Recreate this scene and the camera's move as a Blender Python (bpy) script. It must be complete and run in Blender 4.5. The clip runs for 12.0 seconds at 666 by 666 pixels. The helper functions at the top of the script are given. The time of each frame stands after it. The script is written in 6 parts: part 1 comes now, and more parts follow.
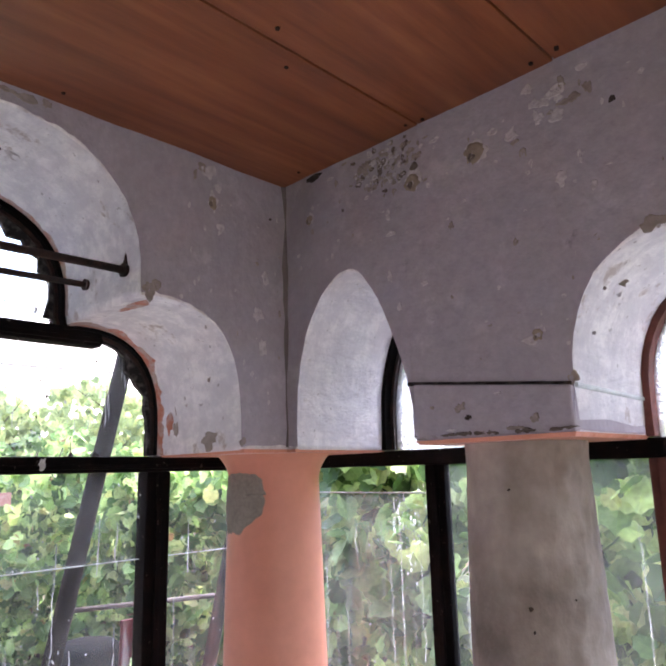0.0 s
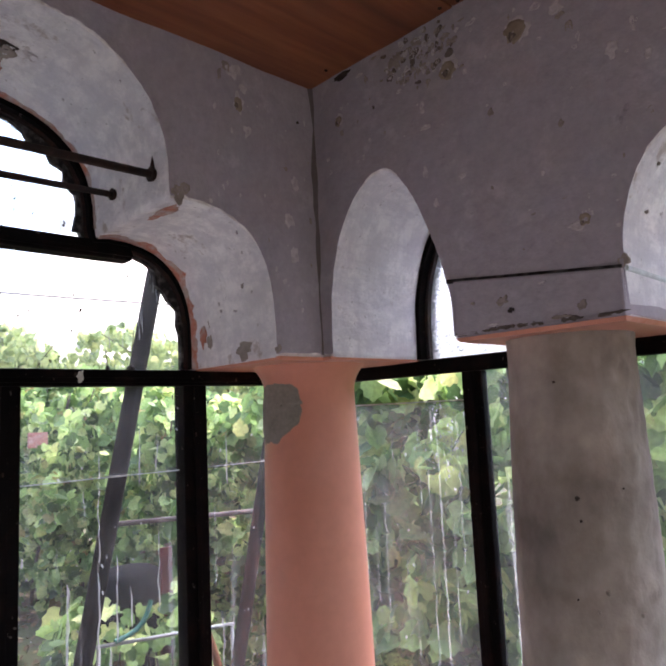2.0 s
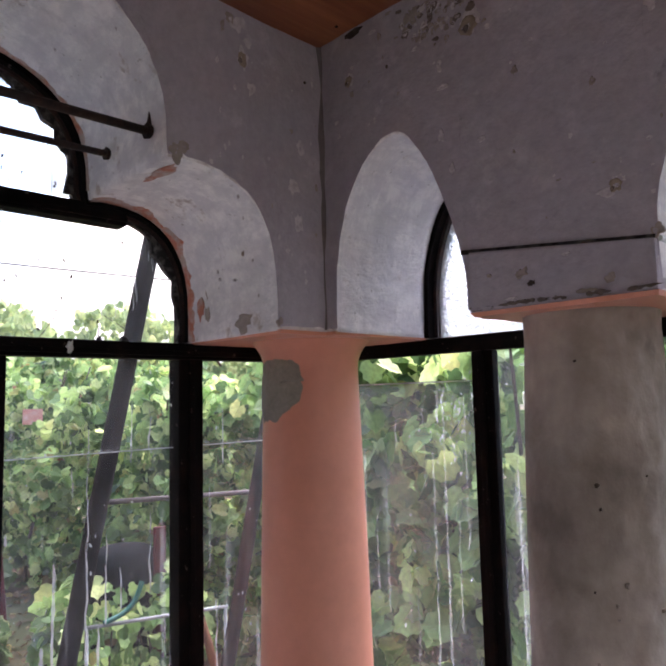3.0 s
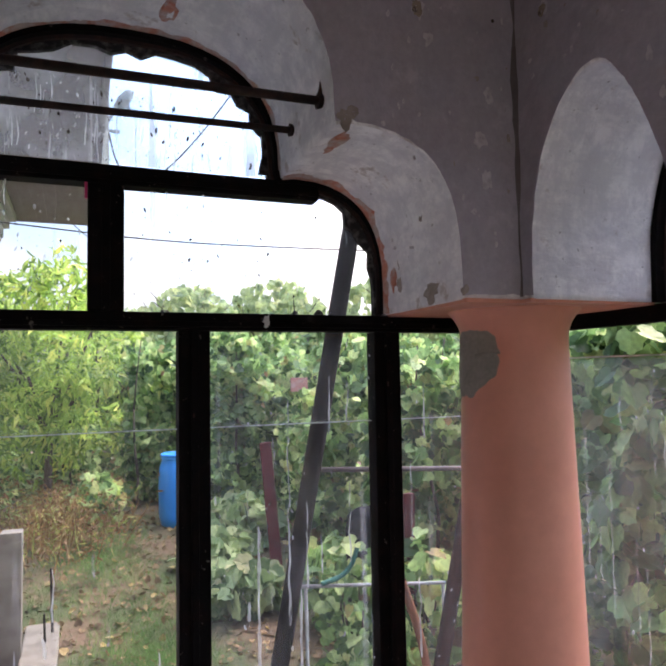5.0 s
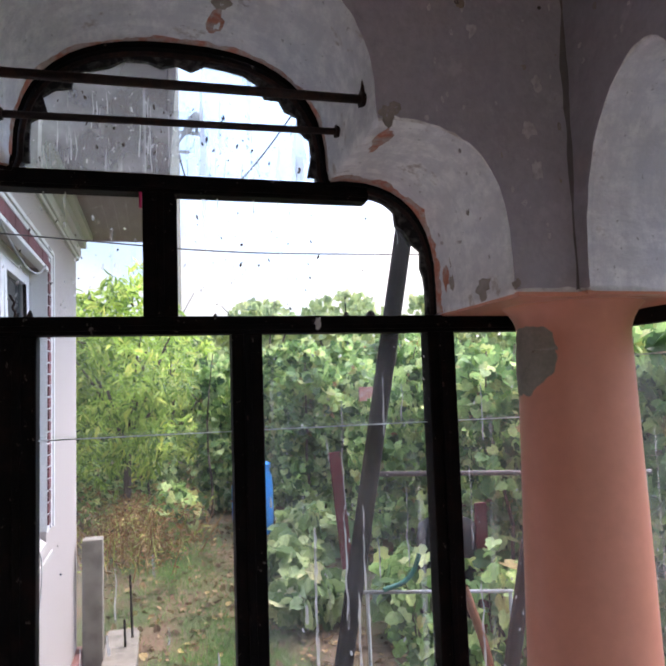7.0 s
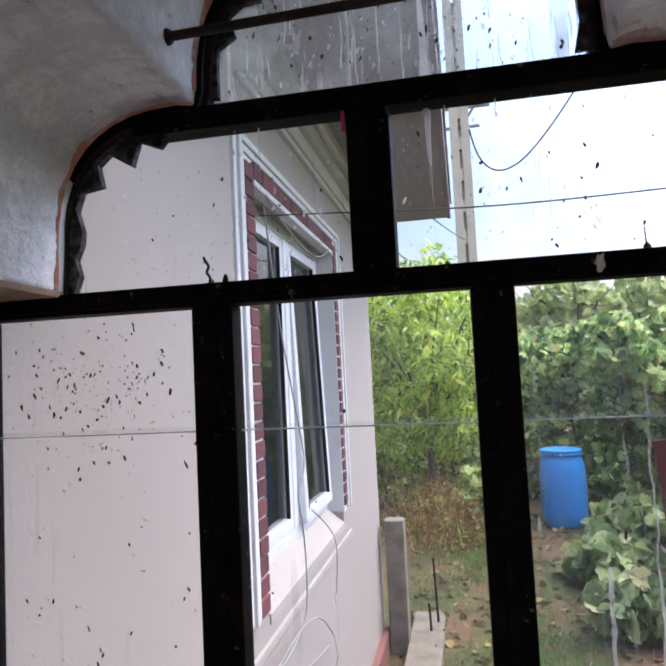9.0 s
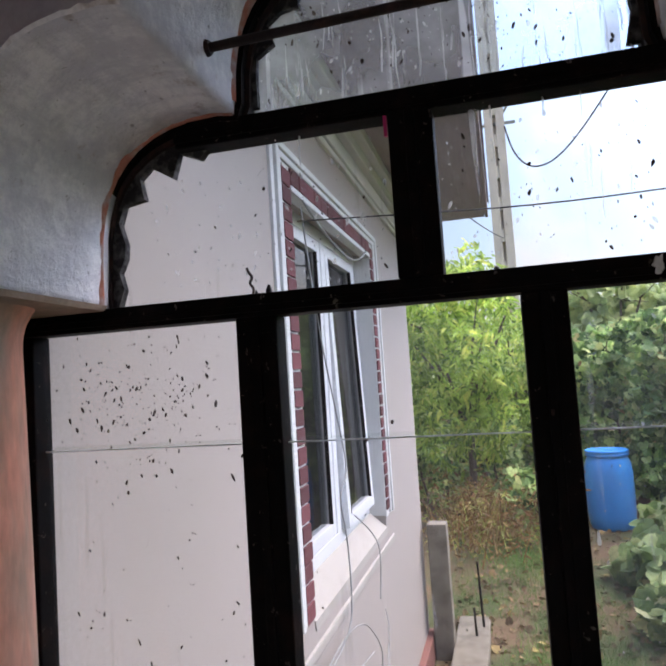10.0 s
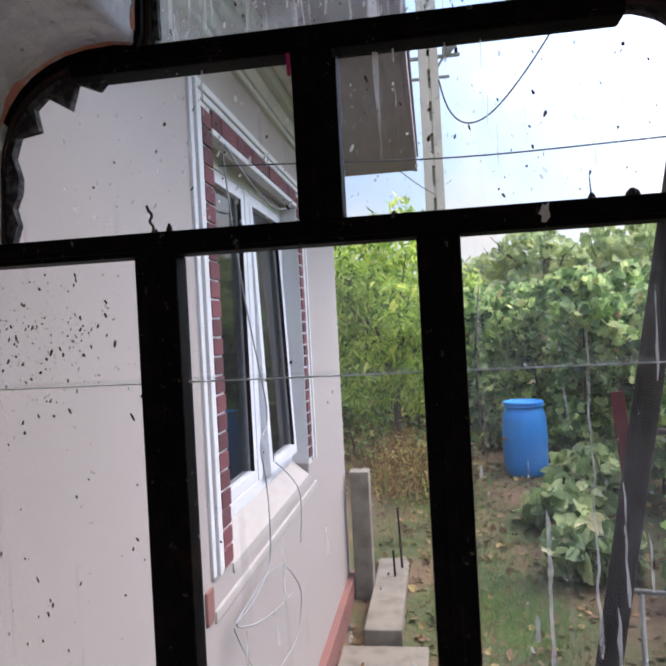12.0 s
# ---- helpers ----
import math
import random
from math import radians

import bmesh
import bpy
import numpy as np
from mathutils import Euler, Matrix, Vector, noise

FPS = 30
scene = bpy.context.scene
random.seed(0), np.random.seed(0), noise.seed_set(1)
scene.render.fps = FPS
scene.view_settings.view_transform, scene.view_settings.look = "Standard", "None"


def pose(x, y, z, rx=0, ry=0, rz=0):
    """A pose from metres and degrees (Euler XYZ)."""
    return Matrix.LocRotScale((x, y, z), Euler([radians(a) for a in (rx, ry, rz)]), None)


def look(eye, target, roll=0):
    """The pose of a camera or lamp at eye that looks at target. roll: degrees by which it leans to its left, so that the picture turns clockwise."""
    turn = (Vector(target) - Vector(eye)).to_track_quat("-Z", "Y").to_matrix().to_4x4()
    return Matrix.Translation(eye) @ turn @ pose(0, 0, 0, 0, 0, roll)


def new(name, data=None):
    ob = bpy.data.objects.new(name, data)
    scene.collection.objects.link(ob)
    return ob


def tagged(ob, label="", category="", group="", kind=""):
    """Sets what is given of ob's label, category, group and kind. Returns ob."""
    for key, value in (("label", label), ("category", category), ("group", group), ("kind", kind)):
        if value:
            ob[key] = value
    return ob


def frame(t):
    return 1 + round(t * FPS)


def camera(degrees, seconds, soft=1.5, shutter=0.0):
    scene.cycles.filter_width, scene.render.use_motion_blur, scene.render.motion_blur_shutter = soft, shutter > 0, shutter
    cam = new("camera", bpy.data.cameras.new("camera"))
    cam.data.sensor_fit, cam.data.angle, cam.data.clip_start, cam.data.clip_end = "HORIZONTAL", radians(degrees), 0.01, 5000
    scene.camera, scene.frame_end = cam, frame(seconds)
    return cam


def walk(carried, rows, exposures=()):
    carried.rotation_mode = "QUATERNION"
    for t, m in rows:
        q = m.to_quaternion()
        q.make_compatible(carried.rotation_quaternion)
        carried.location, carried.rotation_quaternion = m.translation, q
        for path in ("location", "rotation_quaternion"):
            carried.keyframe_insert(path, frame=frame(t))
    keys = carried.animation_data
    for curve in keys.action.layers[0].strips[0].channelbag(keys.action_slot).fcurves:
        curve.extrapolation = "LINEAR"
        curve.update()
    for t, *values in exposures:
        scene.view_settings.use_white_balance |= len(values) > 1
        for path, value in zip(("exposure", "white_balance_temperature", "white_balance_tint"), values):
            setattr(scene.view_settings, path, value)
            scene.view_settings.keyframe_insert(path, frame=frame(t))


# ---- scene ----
cam = camera(53.6, 12.0, soft=2.3)
METRES, EYE, TILT, LEAN, TURN = 1.6, 1.7, 0.0, 0.0, 44.2
ROWS = [
    (0.0, 0.0, 0.0, 0.0, 0.3, 11.86, 1.43),
    (0.5, -0.0042, 0.0042, -0.0156, 5.08, 9.28, 2.8),
    (1.0, -0.0175, 0.0158, -0.0179, 5.7, 8.03, 3.65),
    (1.5, 0.0048, 0.0232, -0.0302, 2.82, 7.32, 3.71),
    (2.0, -0.0175, 0.0229, -0.0415, 2.41, 6.91, 2.62),
    (2.5, -0.0375, 0.0381, -0.0458, 0.85, 6.11, 1.69),
    (4.5, 0.0721, 0.1811, -0.054, 18.21, 2.39, 0.94),
    (5.0, 0.0467, 0.127, -0.046, 24.65, 3.4, 0.93),
    (5.5, -0.0062, 0.0966, -0.0537, 25.84, 3.96, -0.03),
    (6.0, -0.0062, 0.0911, -0.0544, 24.17, 4.65, 0.02),
    (6.5, 0.0076, 0.1032, -0.0581, 24.91, 4.45, 0.36),
    (7.0, 0.0642, 0.1415, -0.0586, 30.81, 4.5, 1.86),
    (7.5, 0.0299, 0.2123, -0.0707, 39.36, 5.04, 3.43),
    (9.5, -0.0341, 0.3543, -0.0625, 59.07, 3.88, 2.78),
    (10.0, -0.0468, 0.3443, -0.0585, 60.29, 4.29, 3.68),
    (10.5, -0.0862, 0.2965, -0.0722, 65.37, 3.72, 2.63),
    (11.0, -0.1034, 0.3037, -0.0842, 64.33, 1.07, 1.82),
    (11.5, -0.0722, 0.3445, -0.0765, 58.66, 0.4, 2.57),
    (12.0, -0.0263, 0.3652, -0.0712, 54.44, -0.08, 2.99),
]
EXPOSURES = [(0.0, 2.42, 6850, 26), (0.5, 2.05, 6850, 26), (1.0, 1.88, 6900, 26), (2.5, 1.75, 6950, 26), (4.5, 1.36, 6900, 23), (6.5, 1.36, 6850, 23), (7.5, 1.32, 6850, 22), (9.5, 1.0, 6950, 22), (10.5, 0.96, 7050, 22), (12.0, 0.94, 6950, 22)]
walk(cam, [(t, pose(0, 0, EYE, TILT, LEAN, TURN) @ pose(METRES * x, METRES * y, METRES * z, 90 + pitch, roll, yaw)) for t, x, y, z, yaw, pitch, roll in ROWS], EXPOSURES)

# ---- world, sun and exposure ----
world = bpy.data.worlds.new("sky")
scene.world = world
world.use_nodes = True
wt = world.node_tree
wt.nodes.clear()
w_out = wt.nodes.new("ShaderNodeOutputWorld")
w_bg = wt.nodes.new("ShaderNodeBackground")
w_sky = wt.nodes.new("ShaderNodeTexSky")
w_sky.sky_type = "NISHITA"
w_sky.sun_disc = False
w_sky.sun_elevation = radians(62)
w_sky.sun_rotation = radians(-18)
w_sky.air_density, w_sky.dust_density, w_sky.ozone_density = 1.0, 1.5, 1.0
w_co = wt.nodes.new("ShaderNodeTexCoord")
w_noise = wt.nodes.new("ShaderNodeTexNoise")
w_noise.inputs["Scale"].default_value = 3.4
w_noise.inputs["Detail"].default_value = 6
w_ramp = wt.nodes.new("ShaderNodeValToRGB")
w_ramp.color_ramp.elements[0].position, w_ramp.color_ramp.elements[1].position = 0.43, 0.56
w_mix = wt.nodes.new("ShaderNodeMix")
w_mix.data_type = "RGBA"
w_mix.inputs["B"].default_value = (4.1, 4.2, 4.35, 1)
wt.links.new(w_co.outputs["Generated"], w_noise.inputs["Vector"])
w_sep = wt.nodes.new("ShaderNodeSeparateXYZ")
w_low = wt.nodes.new("ShaderNodeMapRange")       # clouds lie thicker towards the horizon
w_low.inputs["From Max"].default_value = 0.45
w_low.inputs["To Min"].default_value, w_low.inputs["To Max"].default_value = 0.10, -0.16
w_sum = wt.nodes.new("ShaderNodeMath")
w_sum.operation = "ADD"
wt.links.new(w_co.outputs["Generated"], w_sep.inputs["Vector"])
wt.links.new(w_sep.outputs["Z"], w_low.inputs["Value"])
wt.links.new(w_low.outputs["Result"], w_sum.inputs[0])
wt.links.new(w_noise.outputs["Fac"], w_sum.inputs[1])
wt.links.new(w_sum.outputs["Value"], w_ramp.inputs["Fac"])
wt.links.new(w_ramp.outputs["Color"], w_mix.inputs["Factor"])
wt.links.new(w_sky.outputs["Color"], w_mix.inputs["A"])
# the cloud is thinnest and brightest overhead, towards the sun
w_dot = wt.nodes.new("ShaderNodeVectorMath")
w_dot.operation = "DOT_PRODUCT"
w_dot.inputs[1].default_value = Vector((-1.5, 4.6, 9)).normalized()
w_glow = wt.nodes.new("ShaderNodeMapRange")
w_glow.interpolation_type = "SMOOTHSTEP"
w_glow.inputs["From Min"].default_value, w_glow.inputs["From Max"].default_value = 0.25, 1.0
w_glow.inputs["To Min"].default_value, w_glow.inputs["To Max"].default_value = 1.0, 5.2
w_lit = wt.nodes.new("ShaderNodeVectorMath")
w_lit.operation = "SCALE"
wt.links.new(w_co.outputs["Generated"], w_dot.inputs[0])
wt.links.new(w_dot.outputs["Value"], w_glow.inputs["Value"])
wt.links.new(w_mix.outputs["Result"], w_lit.inputs[0])
wt.links.new(w_glow.outputs["Result"], w_lit.inputs["Scale"])
wt.links.new(w_lit.outputs["Vector"], w_bg.inputs["Color"])
w_bg.inputs["Strength"].default_value = 0.12
wt.links.new(w_bg.outputs["Background"], w_out.inputs["Surface"])

sun = new("sun", bpy.data.lights.new("sun", "SUN"))
sun.data.energy, sun.data.angle, sun.data.color = 0.5, radians(60), (1.0, 0.95, 0.88)
sun.matrix_world = look((-1.5, 4.6, 9), (0, 0, 0))

# daylight through the side window behind the camera
side_sky = new("side_sky", bpy.data.lights.new("side_sky", "AREA"))
side_sky.data.shape, side_sky.data.size, side_sky.data.size_y = "RECTANGLE", 1.5, 1.2
side_sky.data.energy, side_sky.data.color = 0.35, (0.86, 0.92, 1.0)
side_sky.matrix_world = look((1.5, -0.50, 1.5), (1.5, 1.0, 1.5))
# daylight through the doorway at the far end
door_sky = new("door_sky", bpy.data.lights.new("door_sky", "AREA"))
door_sky.data.shape, door_sky.data.size, door_sky.data.size_y = "RECTANGLE", 0.9, 1.9
door_sky.data.energy, door_sky.data.color = 1.0, (0.86, 0.92, 1.0)
door_sky.matrix_world = look((2.45, 0.1, 1.05), (0.0, 0.1, 1.05))


# ---- materials ----
def nodes_of(name):
    m = bpy.data.materials.new(name)
    m.use_nodes = True
    return m, m.node_tree, m.node_tree.nodes["Principled BSDF"]


def tex(t, scale, detail=4.0, stretch=(1, 1, 1), kind="noise", rough=0.55):
    """A noise on object coordinates, in metres."""
    co = t.nodes.new("ShaderNodeTexCoord")
    mp = t.nodes.new("ShaderNodeMapping")
    mp.inputs["Scale"].default_value = stretch
    t.links.new(co.outputs["Object"], mp.inputs["Vector"])
    if kind == "noise":
        n = t.nodes.new("ShaderNodeTexNoise")
        n.inputs["Detail"].default_value = detail
        n.inputs["Roughness"].default_value = rough
        out = n.outputs["Fac"]
    else:
        n = t.nodes.new("ShaderNodeTexVoronoi")
        out = n.outputs["Distance"]
    n.inputs["Scale"].default_value = scale
    t.links.new(mp.outputs["Vector"], n.inputs["Vector"])
    return out


def ramp(t, fac, stops):
    r = t.nodes.new("ShaderNodeValToRGB")
    e = r.color_ramp.elements
    while len(e) < len(stops):
        e.new(0.5)
    for el, (p, c) in zip(e, stops):
        el.position = p
        el.color = (*c, 1) if isinstance(c, tuple) else (c, c, c, 1)
    t.links.new(fac, r.inputs["Fac"])
    return r.outputs["Color"]


def mixc(t, fac, a, b, blend="MIX"):
    m = t.nodes.new("ShaderNodeMix")
    m.data_type, m.blend_type = "RGBA", blend
    for key, v in (("Factor", fac), ("A", a), ("B", b)):
        if hasattr(v, "is_linked"):
            t.links.new(v, m.inputs[key])
        elif isinstance(v, tuple):
            m.inputs[key].default_value = (*v, 1)
        else:
            m.inputs[key].default_value = v
    return m.outputs["Result"]


def bump(t, bsdf, height, strength=0.3, dist=0.004):
    b = t.nodes.new("ShaderNodeBump")
    b.inputs["Strength"].default_value = strength
    b.inputs["Distance"].default_value = dist
    t.links.new(height, b.inputs["Height"])
    t.links.new(b.outputs["Normal"], bsdf.inputs["Normal"])


def surface(name, base, stain=None, rough=0.8, scale=6.0, amount=0.5, fine=70.0, relief=0.3, dist=0.003, metal=0.0, stretch=(1, 1, 1), spec=0.3, low=0.45, high=0.7, grain=0.15):
    """A painted or mineral surface: base colour, blotches of a second colour, fine grain and relief."""
    m, t, b = nodes_of(name)
    stain = stain or tuple(c * 0.7 for c in base)
    big = ramp(t, tex(t, scale, 6, stretch), [(low, 0.0), (high, amount)])
    c = mixc(t, big, base, stain)
    small = ramp(t, tex(t, fine, 3, stretch), [(0.25, 1 - grain), (0.75, 1 + grain * 0.7)])
    c = mixc(t, 1.0, c, small, "MULTIPLY")
    t.links.new(c, b.inputs["Base Color"])
    b.inputs["Roughness"].default_value = rough
    b.inputs["Metallic"].default_value = metal
    b.inputs["Specular IOR Level"].default_value = spec
    bump(t, b, tex(t, fine * 0.6, 5, stretch), relief, dist)
    return m


def plaster(name, base, grime, scuff):
    m, t, b = nodes_of(name)
    c = mixc(t, ramp(t, tex(t, 3.0, 5), [(0.35, 0.0), (0.75, 0.45)]), base, grime)
    c = mixc(t, ramp(t, tex(t, 16, 7, rough=0.65), [(0.57, 0.0), (0.68, 0.55)]), c, scuff)
    c = mixc(t, ramp(t, tex(t, 11, 6, rough=0.7), [(0.66, 0.0), (0.74, 0.6)]), c, tuple(g * 0.45 for g in grime))
    c = mixc(t, 1.0, c, ramp(t, tex(t, 34, 6, rough=0.72), [(0.32, 0.90), (0.68, 1.06)]), "MULTIPLY")
    c = mixc(t, 1.0, c, ramp(t, tex(t, 110, 3), [(0.2, 0.92), (0.8, 1.05)]), "MULTIPLY")
    t.links.new(c, b.inputs["Base Color"])
    b.inputs["Roughness"].default_value = 0.92
    b.inputs["Specular IOR Level"].default_value = 0.15
    n = t.nodes.new("ShaderNodeMath")
    n.operation = "ADD"
    t.links.new(tex(t, 38, 5), n.inputs[0])
    t.links.new(tex(t, 9, 3), n.inputs[1])
    bump(t, b, n.outputs["Value"], 0.45, 0.009)
    return m


def limewash(name):
    """Brushed white limewash over rough plaster, with grey strokes, pits and rubbed spots."""
    m, t, b = nodes_of(name)
    c = mixc(t, ramp(t, tex(t, 2.6, 4), [(0.35, 0.0), (0.7, 0.6)]), (0.88, 0.88, 0.87), (0.77, 0.77, 0.77))
    for st in ((1, 0.35, 1), (0.4, 1, 0.7)):
        c = mixc(t, ramp(t, tex(t, 26, 8, st, rough=0.72), [(0.44, 0.0), (0.58, 0.70)]), c, (0.63, 0.63, 0.65))
    c = mixc(t, ramp(t, tex(t, 12, 7, rough=0.7), [(0.60, 0.0), (0.67, 0.75)]), c, (0.43, 0.37, 0.33))
    c = mixc(t, ramp(t, tex(t, 9, 7, (1, 1, 0.8), rough=0.75), [(0.60, 0.0), (0.68, 0.7)]), c, (0.88, 0.88, 0.87))
    c = mixc(t, ramp(t, tex(t, 70, 4, rough=0.6), [(0.66, 0.0), (0.72, 0.7)]), c, (0.30, 0.28, 0.27))
    t.links.new(c, b.inputs["Base Color"])
    b.inputs["Roughness"].default_value = 0.95
    b.inputs["Specular IOR Level"].default_value = 0.1
    n = t.nodes.new("ShaderNodeMath")
    n.operation = "ADD"
    t.links.new(tex(t, 45, 7, (1, 0.5, 1), rough=0.65), n.inputs[0])
    t.links.new(tex(t, 11, 4), n.inputs[1])
    bump(t, b, n.outputs["Value"], 0.65, 0.010)
    return m


def dirty_glass(name, streaks=0.5, specks=0.3, haze=0.05, tint=(0.95, 0.97, 0.96), speck_col=(0.06, 0.055, 0.05), streak_scale=46, streak_at=0.635):
    """Clear glass with dried drips, spots and a thin film of dust."""
    m = bpy.data.materials.new(name)
    m.use_nodes = True
    t = m.node_tree
    t.nodes.clear()
    out = t.nodes.new("ShaderNodeOutputMaterial")
    clear = t.nodes.new("ShaderNodeBsdfTransparent")
    clear.inputs["Color"].default_value = (*tint, 1)
    gloss = t.nodes.new("ShaderNodeBsdfGlossy")
    gloss.inputs["Roughness"].default_value = 0.03
    fres = t.nodes.new("ShaderNodeFresnel")
    fres.inputs["IOR"].default_value = 1.45
    pane = t.nodes.new("ShaderNodeMixShader")
    t.links.new(fres.outputs["Fac"], pane.inputs["Fac"])
    t.links.new(clear.outputs["BSDF"], pane.inputs[1])
    t.links.new(gloss.outputs["BSDF"], pane.inputs[2])
    dust = t.nodes.new("ShaderNodeBsdfDiffuse")
    dust.inputs["Color"].default_value = (0.72, 0.74, 0.72, 1)
    glow = t.nodes.new("ShaderNodeBsdfTranslucent")
    glow.inputs["Color"].default_value = (0.80, 0.82, 0.80, 1)
    film = t.nodes.new("ShaderNodeMixShader")
    film.inputs["Fac"].default_value = 0.6
    t.links.new(dust.outputs["BSDF"], film.inputs[1])
    t.links.new(glow.outputs["BSDF"], film.inputs[2])
    drip = ramp(t, tex(t, streak_scale, 2.5, (1, 1, 0.045), rough=0.6), [(streak_at, 0.0), (streak_at + 0.035, streaks)])
    patch = ramp(t, tex(t, 5, 3), [(0.38, 0.1), (0.62, 1.0)])
    drip = mixc(t, 1.0, drip, patch, "MULTIPLY")
    fine = ramp(t, tex(t, 9, 5), [(0.3, haze * 0.4), (0.75, haze * 1.8)])
    cover = mixc(t, 1.0, drip, fine, "ADD")
    s1 = t.nodes.new("ShaderNodeMixShader")
    t.links.new(cover, s1.inputs["Fac"])
    t.links.new(pane.outputs["Shader"], s1.inputs[1])
    t.links.new(film.outputs["Shader"], s1.inputs[2])
    mud = t.nodes.new("ShaderNodeBsdfDiffuse")
    mud.inputs["Color"].default_value = (*speck_col, 1)
    dots = ramp(t, tex(t, 150, 1.5, (1, 1, 0.5), rough=0.4), [(0.78 - 0.1 * specks, 0.0), (0.80 - 0.1 * specks, 0.92)])
    where = ramp(t, tex(t, 4.5, 2), [(0.42, 0.0), (0.6, 1.0)])
    dots = mixc(t, 1.0, dots, where, "MULTIPLY")
    s2 = t.nodes.new("ShaderNodeMixShader")
    t.links.new(dots, s2.inputs["Fac"])
    t.links.new(s1.outputs["Shader"], s2.inputs[1])
    t.links.new(mud.outputs["BSDF"], s2.inputs[2])
    t.links.new(s2.outputs["Shader"], out.inputs["Surface"])
    return m


def leafy(name, stops, rough=0.55, through_light=0.35):
    """Leaves: each one its own green, some light through the blade."""
    m, t, b = nodes_of(name)
    g = t.nodes.new("ShaderNodeNewGeometry")
    c = ramp(t, g.outputs["Random Per Island"], stops)
    c = mixc(t, 1.0, c, ramp(t, tex(t, 40, 2), [(0.2, 0.75), (0.8, 1.2)]), "MULTIPLY")
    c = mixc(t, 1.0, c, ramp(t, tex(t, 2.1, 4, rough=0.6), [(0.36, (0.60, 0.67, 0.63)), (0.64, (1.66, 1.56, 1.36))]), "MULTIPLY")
    t.links.new(c, b.inputs["Base Color"])
    b.inputs["Roughness"].default_value = rough
    b.inputs["Specular IOR Level"].default_value = 0.35
    tr = t.nodes.new("ShaderNodeBsdfTranslucent")
    t.links.new(c, tr.inputs["Color"])
    mx = t.nodes.new("ShaderNodeMixShader")
    mx.inputs["Fac"].default_value = through_light
    t.links.new(b.outputs["BSDF"], mx.inputs[1])
    t.links.new(tr.outputs["BSDF"], mx.inputs[2])
    t.links.new(mx.outputs["Shader"], t.nodes["Material Output"].inputs["Surface"])
    return m


def pieces(name, base, vary=0.35, rough=0.85):
    """Bricks: each object a little lighter or darker."""
    m, t, b = nodes_of(name)
    o = t.nodes.new("ShaderNodeObjectInfo")
    c = ramp(t, o.outputs["Random"], [(0.0, tuple(v * (1 - vary) for v in base)), (1.0, tuple(min(1, v * (1 + vary)) for v in base))])
    c = mixc(t, 1.0, c, ramp(t, tex(t, 60, 3), [(0.25, 0.75), (0.75, 1.15)]), "MULTIPLY")
    t.links.new(c, b.inputs["Base Color"])
    b.inputs["Roughness"].default_value = rough
    bump(t, b, tex(t, 90, 3), 0.3, 0.003)
    return m


M_WALL = plaster("lilac_grey_wall_paint", (0.445, 0.415, 0.455), (0.32, 0.295, 0.315), (0.55, 0.53, 0.555))
M_CORNER = plaster("shaded_grimy_corner_plaster", (0.18, 0.158, 0.152), (0.11, 0.095, 0.088), (0.23, 0.205, 0.20))
M_WALL_OLD = plaster("weathered_plaster", (0.58, 0.54, 0.50), (0.36, 0.33, 0.27), (0.66, 0.64, 0.62))
M_LIME = limewash("brushed_white_limewash")
M_EDGE = surface("bright_limewash_edge", (0.86, 0.85, 0.835), (0.52, 0.47, 0.43), 0.95, 22, 0.9, 120, 0.7, low=0.50, high=0.62)
M_CHIP = surface("bare_brown_plaster", (0.36, 0.315, 0.275), (0.23, 0.20, 0.175), 0.95, 40, 0.8, 160, 0.6)
M_CHIP_PALE = surface("crumbled_pale_plaster", (0.60, 0.575, 0.575), (0.44, 0.415, 0.42), 0.95, 60, 0.9, 160, 0.7)
M_DAMP = surface("damp_crumbling_plaster", (0.33, 0.275, 0.205), (0.21, 0.17, 0.12), 0.95, 22, 0.85, 120, 0.7)
M_MOSS = surface("olive_stained_plaster", (0.36, 0.335, 0.29), (0.23, 0.22, 0.165), 0.95, 16, 0.85, 120, 0.6)
M_CHIP_DARK = surface("brown_plaster_and_hole_shade", (0.17, 0.14, 0.12), (0.10, 0.08, 0.07), 0.95, 60, 0.7, 160, 0.5)
# shade inside holes and pits as a dark colour; also used for mud
M_HOLE = surface("hole_shade_and_mud", (0.045, 0.035, 0.028), (0.10, 0.08, 0.06), 0.95, 60, 0.7, 160, 0.5)
M_SALMON = surface("salmon_paint", (0.68, 0.295, 0.20), (0.58, 0.235, 0.155), 0.38, 3, 0.7, 40, 0.12, grain=0.05)
M_RUBBED = surface("rubbed_salmon_paint", (0.50, 0.20, 0.135), (0.46, 0.38, 0.34), 0.9, 30, 0.95, 120, 0.5, low=0.42, high=0.58)
M_STAINED = surface("salmon_paint_with_grey_stains", (0.78, 0.36, 0.25), (0.36, 0.30, 0.22), 0.8, 5.5, 0.9, 70, 0.35, low=0.43, high=0.57, stretch=(1.3, 1.3, 0.35))
M_CONCRETE = surface("raw_concrete", (0.215, 0.192, 0.152), (0.115, 0.10, 0.072), 0.9, 7, 0.75, 90, 0.5, 0.004)
M_COLUMN = surface("stained_column_concrete", (0.46, 0.40, 0.345), (0.17, 0.14, 0.115), 0.92, 4, 0.9, 38, 0.8, 0.008, low=0.40, high=0.62, stretch=(1, 1, 0.75))
M_CEMENT = surface("grey_cement_patch", (0.27, 0.25, 0.21), (0.20, 0.185, 0.155), 0.95, 30, 0.7, 130, 0.5)


